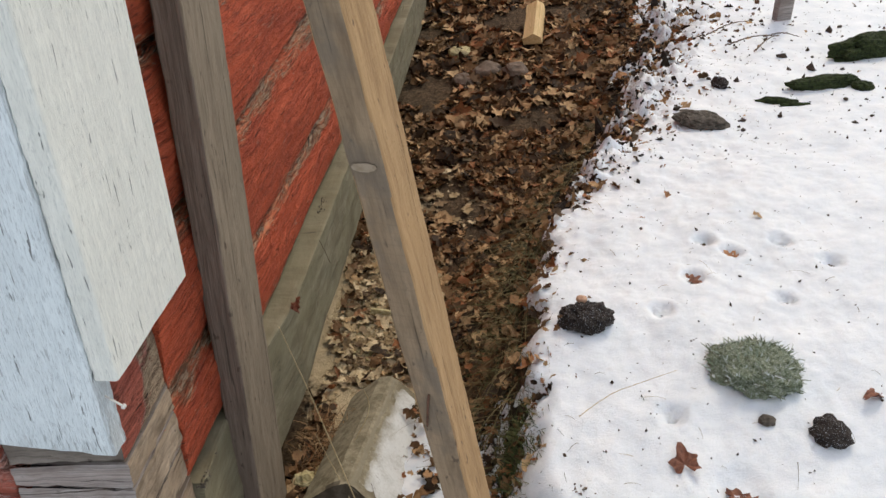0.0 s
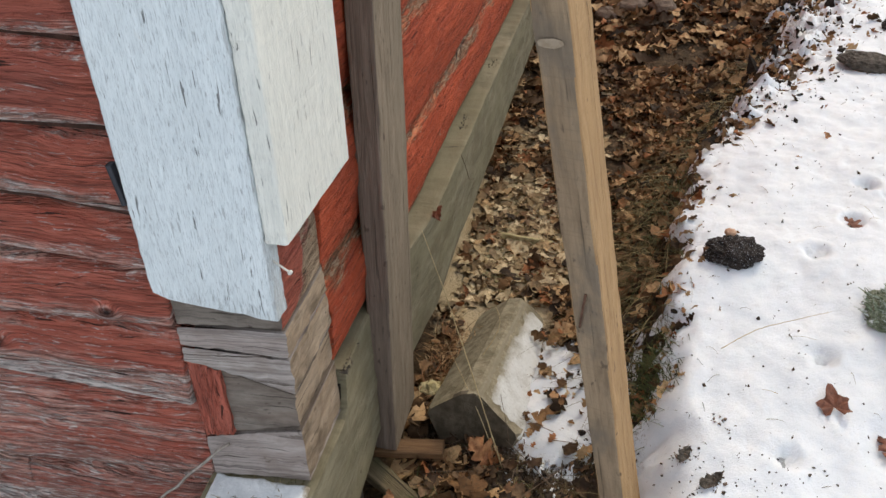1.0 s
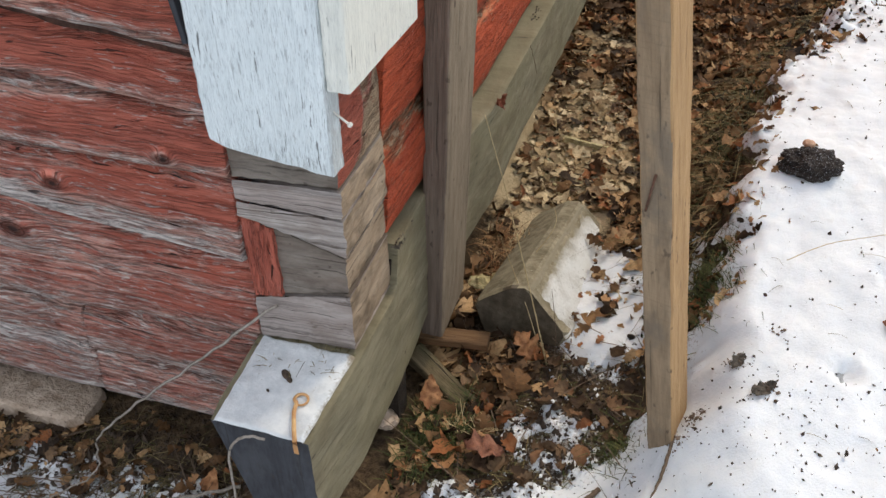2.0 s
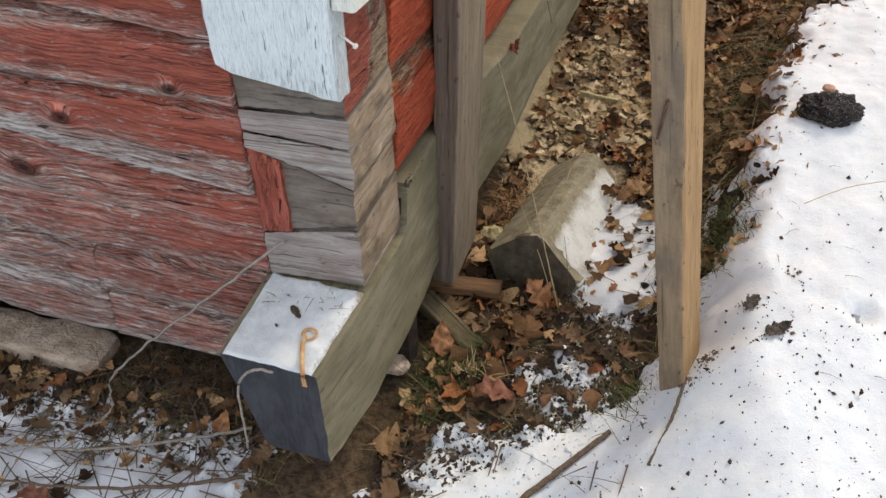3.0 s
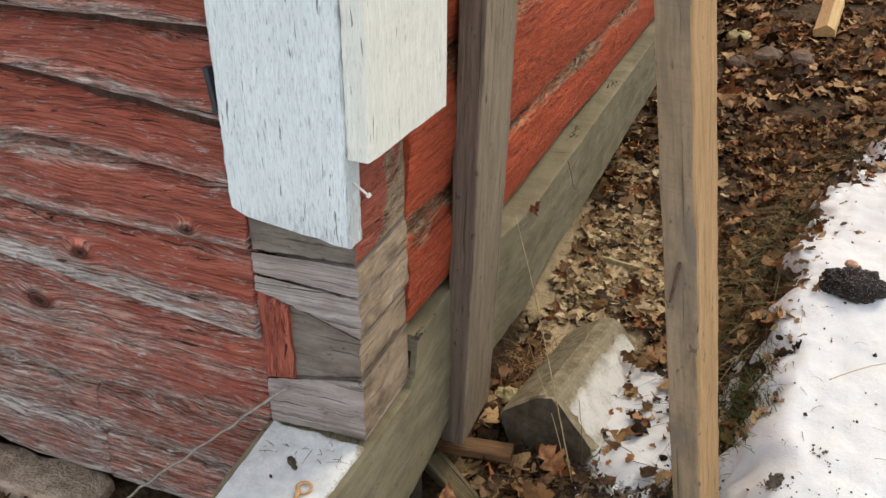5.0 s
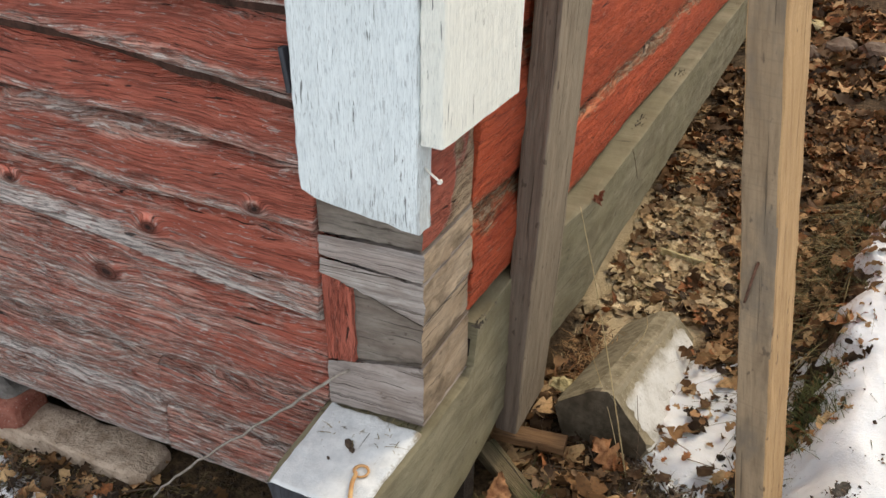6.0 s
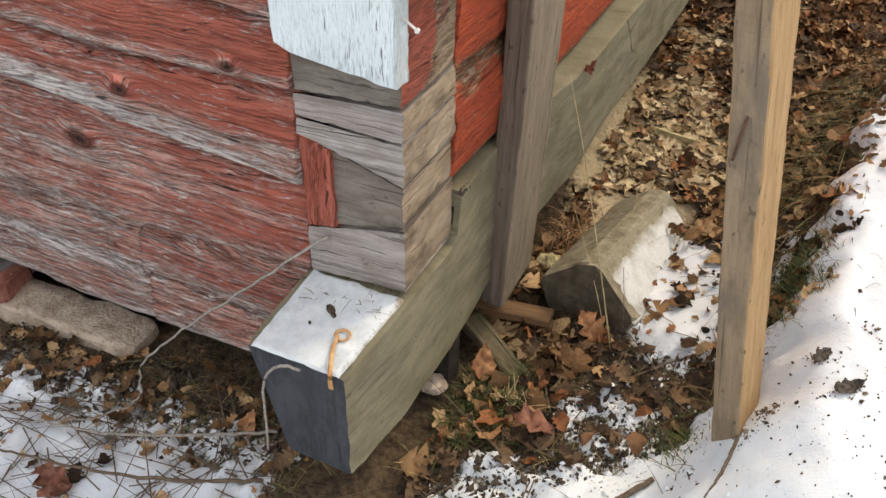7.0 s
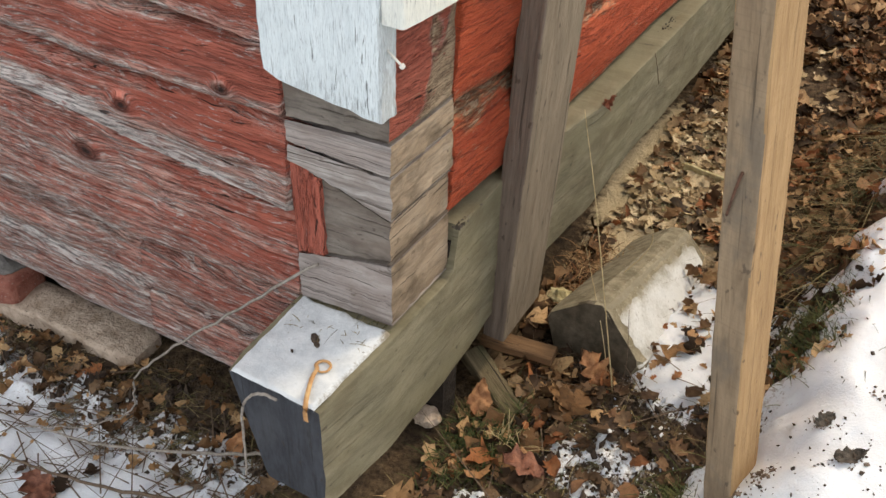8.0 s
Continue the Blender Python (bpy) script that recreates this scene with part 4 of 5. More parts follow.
def on_brace(z, side, proud=0.0):
    """A place on the brace's front face at height z; side goes from -1 to 1 across it."""
    c = Vector((0.4406, 0.1457, 0.06)) + BRACE_AXIS * (z - 0.06)
    x, y = side * 0.0185, -0.035 - proud
    return c + Vector((x * 0.974 + y * 0.225, -x * 0.225 + y * 0.974, 0))


v, f = tube(smooth_line([on_brace(z, u, p) for z, u, p in ((0.655, 0.05, -0.004), (0.652, 0.05, 0.003), (0.640, -0.12, 0.0035), (0.602, -0.62, 0.002))], 12), 0.0019, 6, 0.7)
part("nail", mesh_of("nail", v, f, M_RUST, True), brace, "rusty bent nail")


def smear(z, side, w, h, seed):
    n = 10
    verts = []
    for i in range(n):
        a = 2 * math.pi * i / n
        k = 0.75 + 0.4 * n3(math.cos(a) * 2, math.sin(a) * 2, seed)
        for p in (0.0004, 0.0012):
            verts.append(tuple(on_brace(z + h * k * math.sin(a), side + w * k * math.cos(a), p)))
    faces = [tuple(range(1, 2 * n, 2))[::1]] + [(2 * i, (2 * i + 2) % (2 * n), (2 * i + 3) % (2 * n), 2 * i + 1) for i in range(n)]
    return mesh_of("paint_smear", verts, faces, M_MARK)


part("paint_smear", smear(0.952, -0.1, 0.95, 0.007, 1.0), brace, "faint whitish paint smear")


# ---- block beside the wall ----
def block_mesh():
    sec = [(-0.088, -0.078), (-0.084, -0.064), (-0.022, -0.012), (0.004, -0.006), (0.020, -0.014), (0.090, -0.080), (0.094, -0.094), (0.070, -0.19), (-0.040, -0.19), (-0.056, -0.15)]
    dense = []
    for i, (a, b) in enumerate(sec):
        c, d = sec[(i + 1) % len(sec)]
        for t in range(4):
            dense.append((a + (c - a) * t / 4, b + (d - b) * t / 4))
    rings = []
    for i in range(30):
        u = i / 29
        k = 1 - 0.10 * max(0, 1 - u / 0.06) ** 2 - 0.10 * max(0, 1 - (1 - u) / 0.06) ** 2
        ring = []
        for x, z in dense:
            e = 1 + 0.04 * n3(x * 30, u * 8, z * 30)
            ring.append((x * k * e * 1.02, u * 0.38 + 0.006 * n3(x * 20, z * 20, u), z * k * e))
        rings.append(ring)
    v, f = sweep(rings)
    me = mesh_of("block", v, [q[::-1] for q in f], [M_BLOCK, M_WET_SHADED_END], False)
    # front end takes the colour with its shade painted in
    for p in me.polygons:
        if p.center.y < 0.004:
            p.material_index = 1
    return me


thing("tipped_block", block_mesh(), "squared block tipped on its edge beside the wall", "block", m=pose(0.147, 0.392, 0.180, -9, 0, -6))


# ---- fallen leaves ----
def leaf_shape(size, seed, lobes=0, curl=0.5, rows=6, cols=1, crumple=0.04):
    """One leaf flat on xy, tip to +y: a bent midrib strip with an uneven, toothed outline."""
    rng = random.Random(seed)
    verts, faces = [], []
    c1, c2, tw = rng.uniform(-curl, curl), rng.uniform(0, curl), rng.uniform(-0.6, 0.6)
    broad = rng.uniform(0.22, 0.36) if not lobes else rng.uniform(0.30, 0.44)
    across = [k / cols for k in range(-cols, cols + 1)]
    for i in range(rows + 1):
        u = i / rows
        wd = broad * math.sin(math.pi * min(1, u * 0.96 + 0.03)) ** 0.75 * (1.15 - 0.5 * u)
        y = (u - 0.5)
        mz = c1 * (y * y - 0.1) * 1.4
        for sx in across:
            k = 1.0
            if lobes:
                k = 0.42 + 0.80 * abs(math.sin(lobes * math.pi * u + 0.4 + 0.3 * sx))
            k *= 1 + rng.uniform(-0.25, 0.2) * abs(sx)
            x = sx * wd * k
            pull = 0.10 * abs(sx) * (k - 0.9) if lobes else 0
            verts.append((size * (x + 0.03 * rng.uniform(-1, 1)), size * (y + pull + 0.03 * rng.uniform(-1, 1)), size * (mz + c2 * abs(x) * 0.9 + rng.uniform(-crumple, crumple) + tw * x * y + crumple * 1.6 * n3(x * 7, y * 7, seed))))
    n = len(across)
    for i in range(rows):
        for k in range(n - 1):
            a = i * n + k
            faces.append((a, a + 1, a + n + 1, a + n))
    s0 = len(verts)
    verts += [(0.012 * size, -0.5 * size, 0), (-0.012 * size, -0.5 * size, 0), (rng.uniform(-0.1, 0.1) * size, -0.85 * size, rng.uniform(0, 0.15) * size)]
    faces.append((s0, s0 + 1, s0 + 2))
    return verts, faces


def blocked(x, y):
    """Inside the house, the block, the brace or the sill."""
    if x < 0.018 and y > -0.16 and not (x < -0.15 and y < -0.03):
        return True
    if abs(x - 0.165) < 0.11 and 0.39 < y < 0.80:
        return True
    return abs(x - 0.42) < 0.05 and 0.08 < y < 0.2


LEAF_MESHES = []
for k in range(10):
    v, f = leaf_shape(0.036 + 0.006 * (k % 4), 100 + k, (0, 3, 3, 4)[k % 4], 0.6, 8, 2, 0.07)
    LEAF_MESHES.append(mesh_of("leaf", v, f, M_LEAF_ONE, True))

litter = tagged(new("leaf_litter"), "brown curled autumn leaves lying between wall and bank", "leaves")
rng = random.Random(5)
spots = []
while len(spots) < 280:
    x, y = rng.uniform(0.02, 0.50), rng.uniform(-0.22, 1.25)
    if rng.random() < 0.12:
        x, y = rng.uniform(-0.75, -0.1), rng.uniform(-0.42, -0.06)
    if blocked(x, y) or x > bank_edge(y) - 0.03 or snow_cover(x, y) > 0.6 or (y < 0.4 and x > 0.40) or rng.random() < 0.8 * sawdust(x, y):
        continue
    spots.append((x, y))
for k, (x, y) in enumerate(spots):
    s = rng.uniform(0.5, 0.95)
    z = max(land(x, y), snow_top(x, y)) + rng.uniform(0.004, 0.014)
    m = pose(x, y, z, rng.gauss(0, 15), rng.gauss(0, 15), rng.uniform(0, 360)) @ Matrix.Diagonal((s, s, s, 1))
    part("leaf", LEAF_MESHES[k % 10], litter, "", m)


def scatter(name, material, count, seed, place, size, label, category, lobed=0.75, tilt=22, lift=(0.0, 0.014), curl=0.6, rows=9):
    r = random.Random(seed)
    verts, faces = [], []
    made = tries = 0
    protos = [leaf_shape(1.0, seed * 50 + k, (3, 3, 4)[k % 3] if r.random() < lobed else 0, curl, rows, 1, 0.07) for k in range(30)]
    while made < count and tries < count * 20:
        tries += 1
        spot = place(r)
        if spot is None:
            continue
        x, y = spot
        s = size[0] + (size[1] - size[0]) * r.random() ** 1.6
        m = pose(x, y, max(land(x, y), snow_top(x, y) if made % 5 == 0 else -9) + r.uniform(*lift), r.gauss(0, tilt), r.gauss(0, tilt), r.uniform(0, 360)) @ Matrix.Diagonal((s, s, s, 1))
        v, f = protos[made % len(protos)]
        o = len(verts)
        verts += [tuple(m @ Vector(p)) for p in v]
        faces += [tuple(i + o for i in q) for q in f]
        made += 1
    return thing(name, mesh_of(name, verts, faces, material, True), label, category, kind="stuff")


def litter_place(x0, x1, y0, y1, keep=lambda x, y, r: True):
    def place(r):
        x, y = r.uniform(x0, x1), r.uniform(y0, y1)
        if blocked(x, y) or x > bank_edge(y) - (0.02 if y < 1.0 else 0.06) + r.gauss(0, 0.03) or (y < 0.4 and x > 0.42) or not keep(x, y, r):
            return None
        return x, y
    return place


scatter("leaf_carpet", M_LEAF, 4600, 11, litter_place(0.02, 0.85, -0.2, 2.0, lambda x, y, r: n3(x * 7, y * 7, 4.4) > -0.22 and r.random() > 0.97 * snow_cover(x, y) + 0.95 * sawdust(x, y) + (0.72 if y < 0.4 else 0.0)), (0.010, 0.074), "carpet of wet brown leaves on the ground", "leaves")
scatter("far_leaf_carpet", M_LEAF, 5600, 12, litter_place(0.02, 1.4, 1.8, 4.6, lambda x, y, r: n3(x * 5, y * 5, 9.4) > -0.35), (0.014, 0.095), "brown leaves farther along the wall", "leaves")
scatter("pale_leaf_scraps", M_LEAF_PALE, 1500, 13, litter_place(0.02, 0.42, 0.45, 2.0, lambda x, y, r: r.random() < 0.15 + 1.2 * sawdust(x, y)), (0.006, 0.058), "pale dry leaf scraps and shavings near the sill", "leaves", tilt=14, lift=(0.0, 0.008), curl=0.4)
scatter("front_leaf_scraps", M_LEAF, 620, 14, litter_place(-0.95, 0.05, -0.5, -0.03, lambda x, y, r: not (-0.16 < x < 0.03 and y > -0.17)), (0.008, 0.038), "torn brown leaves in patchy snow", "leaves")
scatter("leaves_on_snow", M_LEAF, 70, 16, lambda r: (r.uniform(0.235, 0.41), r.uniform(0.34, 0.68)), (0.012, 0.05), "brown leaves lying on the snow beside the block", "leaves", tilt=18, lift=(0.018, 0.028), curl=0.6)


def bank_strip(r):
    y = 0.3 + 2.9 * r.random() ** 0.8
    x = bank_edge(y) + (r.gauss(0.0, 0.05) if y < 1.1 else r.gauss(0.02, 0.10 + 0.06 * min(y - 1.1, 1.2)))
    return (x, y)


scatter("bank_litter", M_LEAF, 3300, 15, bank_strip, (0.008, 0.042), "dark leaf scraps along the bank edge", "leaves", tilt=45)


def on_snow(r):
    x, y = r.uniform(0.5, 2.6), r.uniform(-0.2, 4.5)
    d = x - bank_edge(y)
    if d < 0.02 or r.random() > 0.25 + 0.9 * math.exp(-d / 0.25) + (0.5 if y > 1.4 else 0):
        return None
    return x, y


# ---- crumbs and bits on the snow ----
def crumbs(name, count, seed, place, size, material, label):
    r = random.Random(seed)
    verts, faces = [], []
    made = 0
    while made < count:
        spot = place(r)
        if spot is None:
            continue
        x, y = spot
        s = r.uniform(*size) * (1.0 if r.random() < 0.85 else 2.0)
        q = Euler((r.uniform(0, 6), r.uniform(0, 6), r.uniform(0, 6))).to_matrix()
        z = max(land(x, y), snow_top(x, y)) + s * 0.15
        o = len(verts)
        a, b, c = r.uniform(0.4, 1.6), r.uniform(0.4, 1), r.uniform(0.3, 0.8)
        for p in ((1, 0, 0), (-1, 0, 0), (0, 1, 0), (0, -1, 0), (0, 0, 1), (0, 0, -1)):
            v = q @ Vector((p[0] * a * s, p[1] * b * s, p[2] * c * s))
            verts.append((x + v.x, y + v.y, z + v.z))
        faces += [(o + i, o + j, o + k) for i, j, k in ((0, 2, 4), (2, 1, 4), (1, 3, 4), (3, 0, 4), (2, 0, 5), (1, 2, 5), (3, 1, 5), (0, 3, 5))]
        made += 1
    return thing(name, mesh_of(name, verts, faces, material), label, "debris", kind="stuff")


crumbs("snow_debris", 3300, 21, on_snow, (0.0009, 0.0034), M_CRUMB, "dark crumbs of bark and soil on the snow")
crumbs("far_debris", 420, 24, lambda r: (lambda x, y: (x, y) if x > bank_edge(y) else None)(r.uniform(0.8, 2.8), r.uniform(1.5, 4.5)), (0.004, 0.014), M_CRUMB, "dark clods on the distant snow")
crumbs("front_debris", 1100, 22, lambda r: (r.uniform(0.1, 0.7), r.uniform(-0.35, 0.22)), (0.0008, 0.0026), M_CRUMB, "fine crumbs on the snow by the brace")
scatter("snow_leaf_bits", M_LEAF, 640, 23, on_snow, (0.005, 0.022), "small leaf bits lying on the snow", "leaves", tilt=20, lift=(0.004, 0.01))


def litter_spot(r):
    x, y = r.uniform(0.02, 0.46), r.uniform(-0.2, 0.7)
    if blocked(x, y) or x > bank_edge(y) or snow_cover(x, y) > 0.75:
        return None
    return x, y


crumbs("litter_crumbs", 3800, 26, litter_spot, (0.0015, 0.0055), M_CRUMB, "dark crumbs of earth and bark among the leaves")
def under_wall(r):
    x, y = r.uniform(-0.78, -0.13), r.gauss(-0.05, 0.05)
    return (x, y) if y < 0.10 else None


crumbs("wall_foot_crumbs", 1700, 34, under_wall, (0.0015, 0.006), M_CRUMB, "dark crumbs of earth and bark below the wall")
scatter("wall_foot_leaves", M_LEAF, 150, 35, under_wall, (0.012, 0.045), "dark torn leaves lying below the wall", "leaves", tilt=30, curl=0.8)
crumbs("snow_crumbs", 620, 27, lambda r: (r.gauss(0.27, 0.07), r.gauss(0.11, 0.11)), (0.0010, 0.0034), M_SNOW, "crumbs of snow lying on the leaves")
crumbs("sawdust_crumbs", 1500, 28, lambda r: (lambda x, y: (x, y) if x > 0.03 + 0.02 * y and not blocked(x, y) else None)(r.gauss(0.13, 0.05), r.gauss(0.97, 0.22)), (0.0012, 0.0042), M_PALE_LUMP, "pale sawdust lumps beside the sill")


def bank_spot(r):
    y = r.uniform(0.36, 2.4)
    return bank_edge(y) - 0.01 - abs(r.gauss(0, 0.035)) if y < 1.2 else bank_edge(y) + r.gauss(0.0, 0.09), y


def far_bank_spot(r):
    y = r.uniform(1.0, 3.0)
    return bank_edge(y) + r.gauss(-0.02, 0.05 + 0.05 * (y - 1.0)), y


crumbs("bank_clods", 260, 33, far_bank_spot, (0.006, 0.019), M_EARTH_SHADE, "black clods of earth along the snow's edge")
crumbs("bank_soil", 2400, 29, bank_spot, (0.002, 0.006), M_EARTH_SHADE, "black crumbly earth along the bank edge")
for cx, cy, n, sd in ((0.499, 0.208, 60, 1), (0.534, 0.160, 60, 2), (0.452, 0.135, 70, 3), (0.554, 0.27, 18, 4), (0.433, 0.10, 40, 5)):
    crumbs("bark_crumbs", n, 60 + sd, (lambda a, b: lambda r: (a + r.gauss(0, 0.007), b + r.gauss(0, 0.008)))(cx, cy), (0.0008, 0.003), M_BROWN_STONE, "small heap of bark crumbs on the snow")


# ---- grass ----
def blades(name, roots, material, label, length, spread, width=0.0011, lean=(0, 0), seed=0, droop=0.6):
    r = random.Random(seed)
    verts, faces = [], []
    for x, y, z in roots:
        L = r.uniform(*length)
        a = r.uniform(0, 2 * math.pi)
        dx, dy = math.cos(a) * spread * r.random() + lean[0], math.sin(a) * spread * r.random() + lean[1]
        side = Vector((-dy, dx, 0)).normalized() if (dx or dy) else Vector((1, 0, 0))
        o = len(verts)
        n = 5
        for i in range(n + 1):
            u = i / n
            p = Vector((x + dx * L * u, y + dy * L * u, z + L * (u * max(0.0, 1 - 0.35 * spread) - droop * u * u)))
            w = width * (1 - 0.85 * u)
            verts += [tuple(p - side * w), tuple(p + side * w)]
        faces += [(o + 2 * i, o + 2 * i + 1, o + 2 * i + 3, o + 2 * i + 2) for i in range(n)]
    return thing(name, mesh_of(name, verts, faces, material, True), label, "grass", kind="stuff")


r = random.Random(31)
roots = []
for _ in range(1900):
    y = r.choice((0.58, 0.70, 0.80, 0.95, 1.10, 1.35, 1.6, 1.9)) + r.gauss(0, 0.07)
    x = bank_edge(y) + r.gauss(-0.005, 0.03)
    roots.append((x, y, land(x, y)))
blades("bank_grass", roots, M_GRASS, "dry grass hanging over the bank edge", (0.02, 0.15), 2.2, lean=(-0.10, -0.15), seed=1, droop=0.95, width=0.0009)
roots = []
for _ in range(900):
    y, x = r.gauss(0.42, 0.06), r.gauss(0.462, 0.022)
    roots.append((x, y, land(x, y)))
for _ in range(1300):
    y = r.uniform(0.40, 1.15)
    x = bank_edge(y) + r.gauss(0.012, 0.022)
    if n3(x * 9, y * 9, 3.3) > -0.15:
        roots.append((x, y, land(x, y)))
for _ in range(700):
    y, x = r.gauss(0.12, 0.05), r.gauss(0.065, 0.035)
    roots.append((max(x, 0.02), y, land(x, y) + 0.006))
for _ in range(220):
    y, x = r.gauss(0.12, 0.03), r.gauss(0.365, 0.018)
    roots.append((x, y, land(x, y) + 0.004))
blades("green_tufts", roots, M_MOSS_GREEN, "short dark green grass tufts", (0.022, 0.055), 1.1, seed=2, droop=0.35)
roots = []
for _ in range(34):
    x, y = r.gauss(0.115, 0.018), r.gauss(0.145, 0.014)
    roots.append((x, y, land(x, y) + 0.004))
blades("straw_tuft", roots, M_STRAW, "small tuft of golden straw in the litter", (0.03, 0.075), 0.9, seed=7, droop=0.3, width=0.0009)
roots = []
for _ in range(700):
    x, y = r.gauss(0.06, 0.035), r.gauss(0.60, 0.05)
    roots.append((max(x, 0.02), y, land(x, y) + r.uniform(0, 0.03)))
blades("dead_tuft", roots, M_LEAF, "matted brown dead grass tuft by the sill", (0.02, 0.06), 1.2, seed=3, droop=0.6, width=0.0008)
roots = []
for _ in range(2300):
    x, y = r.uniform(-0.9, -0.12), r.gauss(-0.15, 0.09)
    roots.append((x, y, land(x, y)))
for _ in range(620):
    x, y = r.uniform(0.04, 0.40), r.uniform(-0.1, 0.35)
    roots.append((x, y, land(x, y)))
blades("front_dry_grass", roots, M_GRASS, "flattened dry grass among leaves and snow", (0.03, 0.15), 2.0, seed=4, droop=0.7, width=0.0007)
roots = []
for _ in range(160):
    x, y = r.uniform(0.5, 1.3), r.uniform(0.1, 2.4)
    if x > bank_edge(y) + 0.03:
        roots.append((x, y, snow_top(x, y)))
blades("snow_grass", roots, M_GRASS, "single dry blades sticking out of the snow", (0.015, 0.06), 1.5, seed=6, droop=0.7, width=0.0006)


def rest0(x, y):
    return max(land(x, y), snow_top(x, y)) + 0.002


def stalk(name, ctrl, radius, material, label, taper=0.4, jitter=0.001, category="stalk", n=24):
    v, f = tube(smooth_line(ctrl, n, jitter, radius * 999), radius, 6, taper)
    return thing(name, mesh_of(name, v, f, material, True), label, category)


stalk("straw_stalk", ((0.215, 0.315, 0.07), (0.165, 0.35, 0.22), (0.105, 0.41, 0.36), (0.052, 0.46, 0.47)), 0.0013, M_STRAW, "long pale straw stalk leaning to the wall")
stalk("straw_stalk", ((0.205, 0.325, 0.07), (0.16, 0.38, 0.14), (0.085, 0.47, 0.22)), 0.0010, M_STRAW, "thin bent straw stalk in front of the block")
stalk("straw_stalk", ((0.225, 0.32, 0.07), (0.222, 0.33, 0.14), (0.205, 0.35, 0.22)), 0.0010, M_BROWN_TWIG, "short upright brown stalk by the block")
stalk("straw_stalk", ((0.14, 0.52, 0.14), (0.17, 0.58, 0.19), (0.13, 0.64, 0.23)), 0.0009, M_STRAW, "short straw lying over the block")
stalk("bare_twig", ((-0.10, -0.012, 0.425), (-0.20, -0.045, 0.335), (-0.33, -0.07, 0.215), (-0.41, -0.085, 0.125), (-0.425, -0.095, 0.055), (-0.47, -0.15, 0.045), (-0.56, -0.20, 0.04)), 0.0022, M_TWIG, "grey bare twig bent up against the log wall", 0.55, 0.005, "twig", 40)
stalk("bare_twig", ((-0.19, -0.06, 0.06), (-0.30, -0.13, 0.07), (-0.42, -0.17, 0.055), (-0.52, -0.19, 0.05)), 0.0030, M_TWIG, "grey twig lying in the leaves", 0.6, 0.003, "twig", 30)
stalk("bare_twig", ((-0.16, -0.14, 0.055), (-0.28, -0.20, 0.06), (-0.42, -0.235, 0.05), (-0.55, -0.26, 0.05)), 0.0036, M_BROWN_TWIG, "dark twig lying in the snow", 0.5, 0.003, "twig", 30)
stalk("bare_twig", ((-0.062, -0.150, 0.333), (-0.082, -0.152, 0.334), (-0.105, -0.153, 0.315), (-0.119, -0.153, 0.280), (-0.122, -0.155, 0.215), (-0.124, -0.158, 0.165)), 0.0020, M_TWIG, "thin hooked twig against the tarred beam end", 0.8, 0.001, "twig")
stalk("fine_straw", ((0.56, 0.42, 0.315), (0.62, 0.47, 0.322), (0.68, 0.49, 0.335), (0.74, 0.51, 0.345)), 0.0008, M_STRAW, "thin straw lying on the snow")
stalk("stick", ((0.235, -0.092, rest0(0.235, -0.092) + 0.004), (0.29, -0.015, rest0(0.29, -0.015) + 0.004), (0.342, 0.060, rest0(0.342, 0.060) + 0.004)), 0.0052, M_BROWN_TWIG, "mossy stick lying on the snow by the brace", 0.8, 0.002, "stick")
stalk("stick", ((0.43, 0.11, rest0(0.43, 0.11)), (0.42, 0.05, rest0(0.42, 0.05)), (0.40, -0.02, rest0(0.40, -0.02))), 0.003, M_BROWN_TWIG, "thin stick beside the brace foot", 0.6, 0.002, "stick")
for x, y, L, a in ((1.24, 2.30, 0.22, 20), (1.32, 2.22, 0.2, 50), (1.20, 2.42, 0.24, 35), (1.40, 2.40, 0.12, -20)):
    d = Vector((math.cos(radians(a)), math.sin(radians(a)), 0)) * L
    z = snow_top(x, y) + 0.006
    stalk("thin_twig", ((x, y, z), (x + d.x * 0.5, y + d.y * 0.5, z + 0.02), (x + d.x, y + d.y, z + 0.012)), 0.003, M_BROWN_TWIG, "thin dark twig on the snow", 0.4, 0.004, "twig")


r = random.Random(41)
roots = []
for _ in range(340):
    x, y = r.uniform(-0.9, 0.0), r.uniform(-0.36, -0.04)
    if not blocked(x, y):
        roots.append((x, y, rest0(x, y) + 0.004))
for _ in range(60):
    x, y = r.uniform(0.03, 0.40), r.uniform(-0.1, 0.4)
    roots.append((x, y, rest0(x, y) + 0.004))
blades("fine_twigs", roots, M_BROWN_TWIG, "fine brown twigs and stems among the leaves", (0.04, 0.16), 3.2, seed=12, droop=0.03, width=0.0012)


# ---- single leaves ----
def single_leaf(name, size, seed, lobes, material, m, label, curl=0.6):
    v, f = leaf_shape(size, seed, lobes, curl, 12, 3, 0.07)
    return thing(name, mesh_of(name, v, f, material, True), label, "leaf", m=m)


